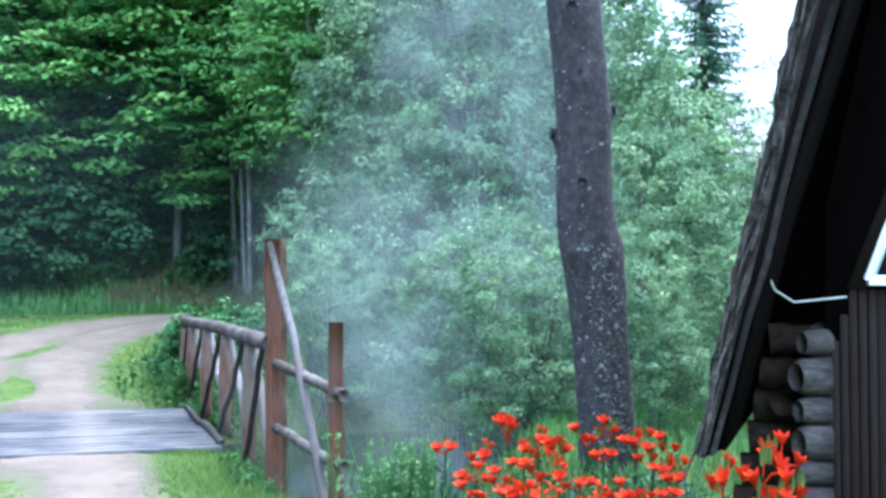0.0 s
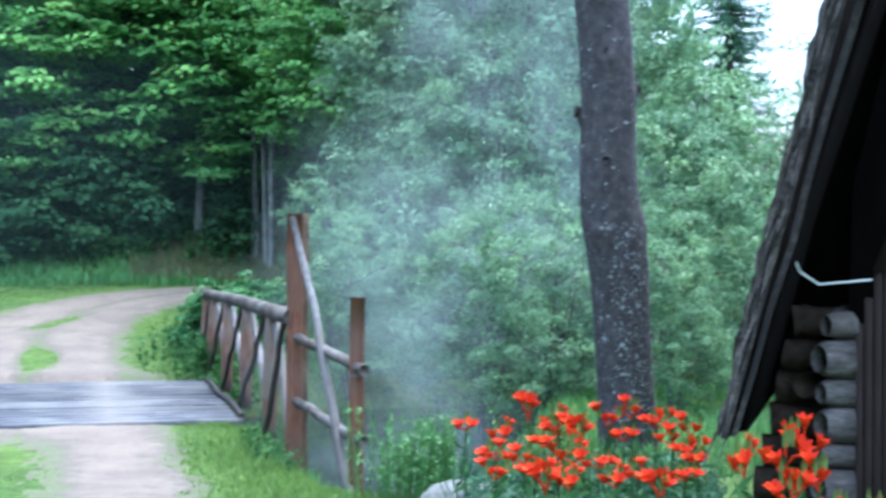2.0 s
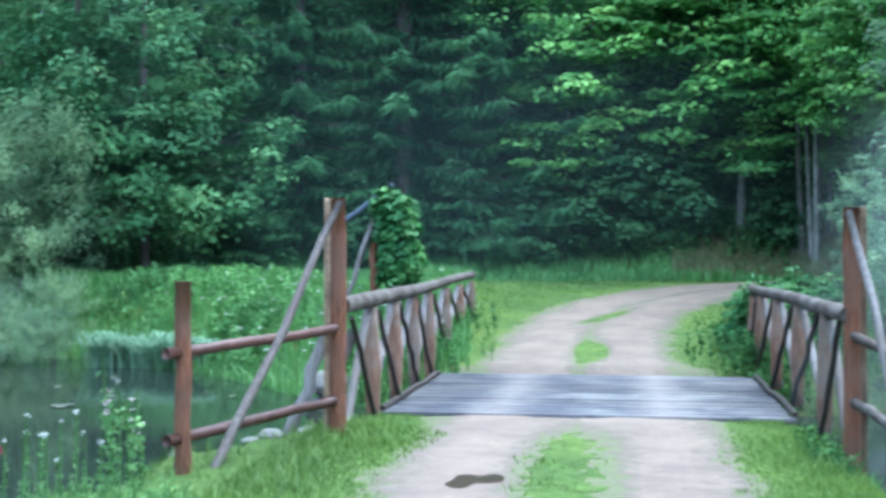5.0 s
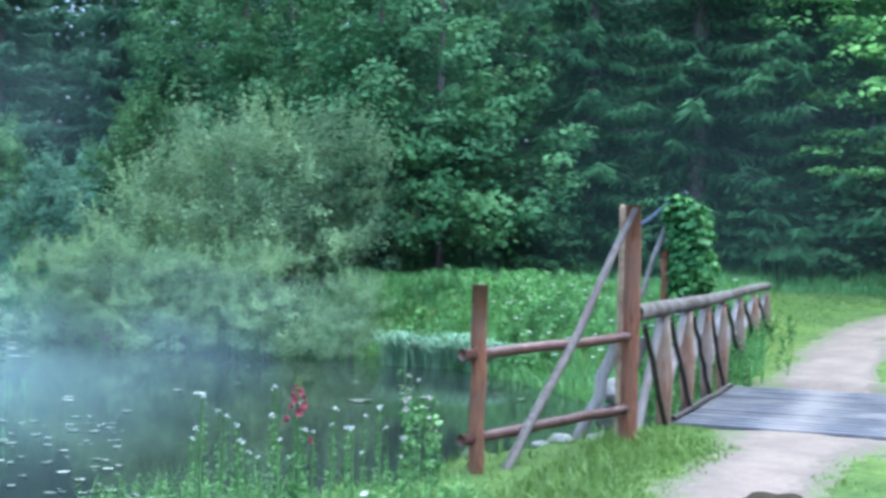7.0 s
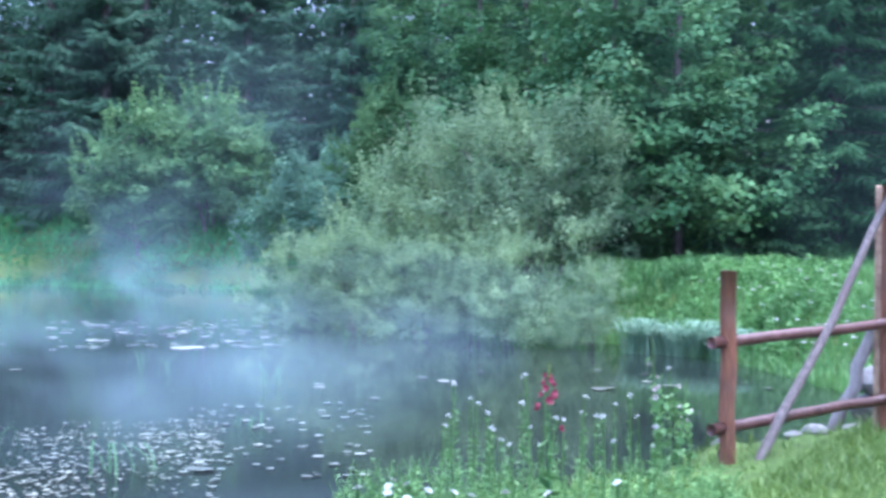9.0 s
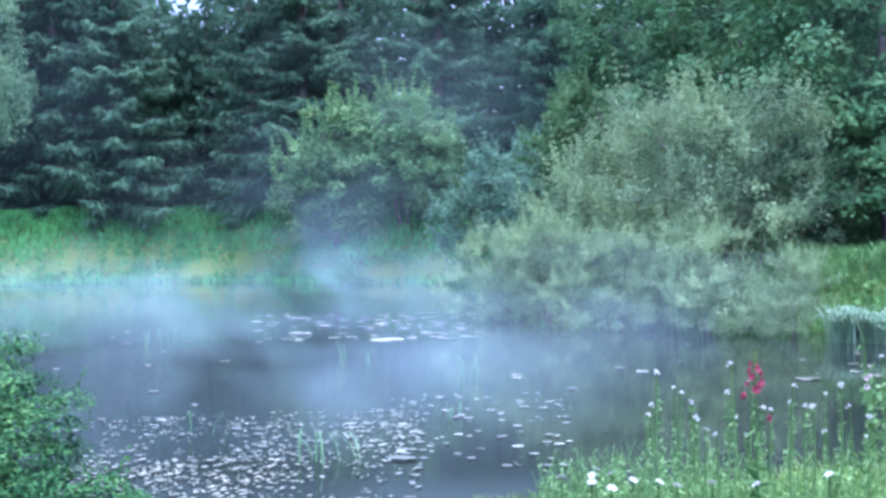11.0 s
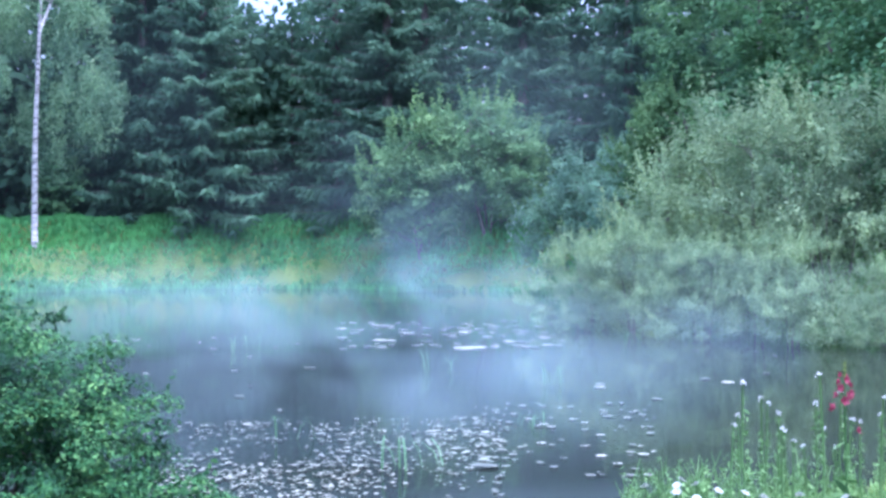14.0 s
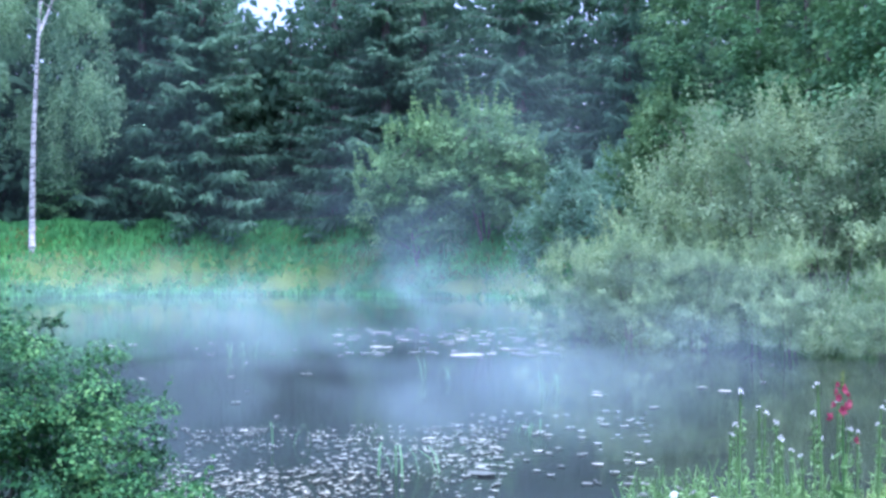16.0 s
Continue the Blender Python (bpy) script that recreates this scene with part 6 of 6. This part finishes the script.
def mist_mat(name, density, scale, tone):
    m, nt, b = nodes_of(name)
    c = nt.nodes.new("ShaderNodeTexCoord")
    sep = nt.nodes.new("ShaderNodeSeparateXYZ")
    nt.links.new(c.outputs["Generated"], sep.inputs[0])

    def hump(sock, power):
        a = math_node(nt, "SINE", math_node(nt, "MULTIPLY", sock, math.pi))
        return math_node(nt, "POWER", math_node(nt, "MAXIMUM", a, 0.0), power)
    fall = math_node(nt, "MULTIPLY", hump(sep.outputs[0], 1.6), hump(sep.outputs[2], 1.3))
    info = nt.nodes.new("ShaderNodeObjectInfo")
    mp = nt.nodes.new("ShaderNodeMapping")
    mp.inputs["Scale"].default_value = (1, 1, 1.2)
    nt.links.new(c.outputs["Object"], mp.inputs[0])
    nt.links.new(math_node(nt, "MULTIPLY", info.outputs["Random"], 40.0), mp.inputs["Location"])
    n = nt.nodes.new("ShaderNodeTexNoise")
    n.inputs["Scale"].default_value, n.inputs["Detail"].default_value, n.inputs["Roughness"].default_value = scale, 3, 0.5
    n.inputs["Distortion"].default_value = 0.6
    nt.links.new(mp.outputs[0], n.inputs["Vector"])
    r = nt.nodes.new("ShaderNodeMapRange")
    r.interpolation_type = "SMOOTHSTEP"
    r.inputs["From Min"].default_value, r.inputs["From Max"].default_value = 0.33, 0.68
    nt.links.new(n.outputs[0], r.inputs["Value"])
    alpha = math_node(nt, "MULTIPLY", math_node(nt, "MULTIPLY", fall, r.outputs[0]), density)
    tr = nt.nodes.new("ShaderNodeBsdfTransparent")
    df = nt.nodes.new("ShaderNodeBsdfDiffuse")
    df.inputs[0].default_value = (*tone, 1)
    tl = nt.nodes.new("ShaderNodeBsdfTranslucent")
    tl.inputs[0].default_value = (*tone, 1)
    body = nt.nodes.new("ShaderNodeMixShader")
    body.inputs[0].default_value = 0.5
    nt.links.new(df.outputs[0], body.inputs[1])
    nt.links.new(tl.outputs[0], body.inputs[2])
    mx = nt.nodes.new("ShaderNodeMixShader")
    nt.links.new(alpha, mx.inputs[0])
    nt.links.new(tr.outputs[0], mx.inputs[1])
    nt.links.new(body.outputs[0], mx.inputs[2])
    nt.links.new(mx.outputs[0], nt.nodes["Material Output"].inputs[0])
    return m


MIST_LOW = mist_mat("pond_mist", 0.19, 0.36, (0.40, 0.56, 0.60))
MIST_THIN = mist_mat("thin_mist", 0.11, 0.30, (0.40, 0.56, 0.60))
MIST_PLUME = mist_mat("rising_mist", 0.13, 0.55, (0.40, 0.56, 0.60))
MIST_FAR = mist_mat("far_haze", 0.042, 0.10, (0.40, 0.56, 0.58))
MIST_SMOKE = mist_mat("drifting_smoke", 0.13, 0.55, (0.70, 0.80, 0.81))


def wisp(x, y, z, wide, tall, turn, mat, seed, label, name="mist"):
    """One soft, wavering veil of vapour."""
    rng = np.random.default_rng(seed)
    n, m = 34, 16
    u, w = np.meshgrid(np.linspace(-0.5, 0.5, n), np.linspace(0, 1, m), indexing="ij")
    a, b = rng.random(2) * 6
    bow = 0.10 * wide * np.sin(u * 5 + a + w * 2) + 0.05 * wide * np.sin(u * 11 + b - w * 3)
    v = np.stack([u * wide, bow, w * tall], -1).reshape(-1, 3)
    i, j = np.meshgrid(np.arange(n - 1), np.arange(m - 1), indexing="ij")
    q = np.stack([i * m + j, (i + 1) * m + j, (i + 1) * m + j + 1, i * m + j + 1], -1).reshape(-1, 4)
    cu, cw = u[:-1, :-1].ravel() + 0.5 / n + 0.5, w[:-1, :-1].ravel() + 0.5 / m
    q = q[np.sin(math.pi * np.clip(cu, 0, 1)) ** 1.6 * np.sin(math.pi * np.clip(cw, 0, 1)) ** 1.3 > 0.10]
    ob = add(name, v, q, mat, None, label, True, "stuff")
    ob.matrix_world = pose(x, y, z, 0, 0, turn)
    tagged(ob, category="mist")


for i, (x, y, z, wd, ht, tn, mat) in enumerate(((-10.4, 10.8, 0.0, 14, 2.0, 44, MIST_LOW), (-18.4, 16.6, -0.1, 20, 2.4, 48, MIST_LOW), (-35, 26, -0.4, 32, 1.8, 54, MIST_THIN), (-8.9, 7.6, 0.0, 10, 1.1, 49, MIST_THIN))):
    wisp(x, y, WATER + z, wd, ht, tn, mat, 200 + i, "thin bluish mist drifting over the pond")
for i, (x, y, wd, ht, tn) in enumerate(((-20.5, 19.6, 5.0, 4.2, 47), (-16.8, 18.4, 5.0, 3.0, 42))):
    wisp(x, y, WATER - 0.3, wd, ht, tn, MIST_PLUME, 230 + i, "rising wisp of bluish mist over the pond")
for i, (x, y, wd, ht, tn) in enumerate(((-32, 35, 60, 15, 43), (-29, 37, 24, 14, 39), (-2, 28.5, 34, 12, 4))):
    wisp(x, y, -2.0, wd, ht, tn, MIST_FAR, 260 + i, "faint bluish haze before the wood")
for i, (x, y, z, wd, ht, tn) in enumerate(((2.5, 10.9, -1.4, 2.6, 2.8, -12), (2.9, 11.9, -2.0, 3.6, 4.0, -12), (3.4, 12.4, -1.6, 4.4, 4.4, -14), (4.0, 14.2, -0.8, 5.0, 5.4, -16), (5.2, 15.6, 0.2, 4.6, 8.0, -19), (5.6, 14.6, -0.8, 6.0, 4.6, -21), (6.0, 16.8, 2.0, 4.6, 8.0, -20), (5.3, 15.0, 2.6, 3.6, 5.4, -18))):
    wisp(x, y, z, wd, ht, tn, MIST_SMOKE, 300 + i, "pale smoke drifting up from the hollow", "smoke")


def sedge(x, y, label, n, tall, seed, mat):
    """A tussock of arching blades."""
    rng = np.random.default_rng(seed)
    root = empty("sedge_tussock", x, y, max(WATER, float(height(np.array([x]), np.array([y]))[0])), 0, label, "sedge")
    a = rng.random(n) * 6.283
    k = np.array([0.0, 0.35, 0.7, 1.0])
    reach = tall * rng.uniform(0.4, 1.1, n)
    hh = tall * rng.uniform(0.7, 1.1, n)
    bx, by = rng.normal(size=(2, n)) * 0.12
    r = reach[:, None] * k ** 1.6
    z = hh[:, None] * np.sin(k * 2.0) * 1.05
    c = np.stack([bx[:, None] + np.cos(a)[:, None] * r, by[:, None] + np.sin(a)[:, None] * r, z], -1)
    wv = np.stack([-np.sin(a), np.cos(a), 0 * a], -1)[:, None] * np.array([0.007, 0.009, 0.007, 0.002])[None, :, None]
    v = np.stack([c - wv, c + wv], 2).reshape(-1, 3)
    b = (np.arange(n) * 8)[:, None] + np.array([0, 2, 4])
    q = np.stack([b, b + 1, b + 3, b + 2], -1).reshape(-1, 4)
    add("tuft", v, q, mat, root, kind="stuff")


for i, (x, y) in enumerate(((-7.2, 21.2), (-7.6, 21.3), (-8.0, 21.5), (-8.4, 21.5), (-8.8, 21.6), (-9.2, 21.5), (-7.4, 21.0))):
    sedge(x, y, "pale arching sedge tussock on the shore", 260, 0.42 + 0.08 * (i % 3), 1 + i, M_SEDGE)
for i, (x, y, t) in enumerate(((-13.8, 14.0, 0.5), (-11.6, 13.9, 0.4), (-19.5, 14.5, 0.45), (-10.4, 8.4, 0.35), (-8.3, 8.0, 0.4), (-9.1, 10.6, 0.2), (-14.6, 20.0, 0.4), (-21.0, 11.6, 0.4))):
    sedge(x, y, "sparse green water plant standing in the pond", 7, t * 0.7, 20 + i, M_BROAD)
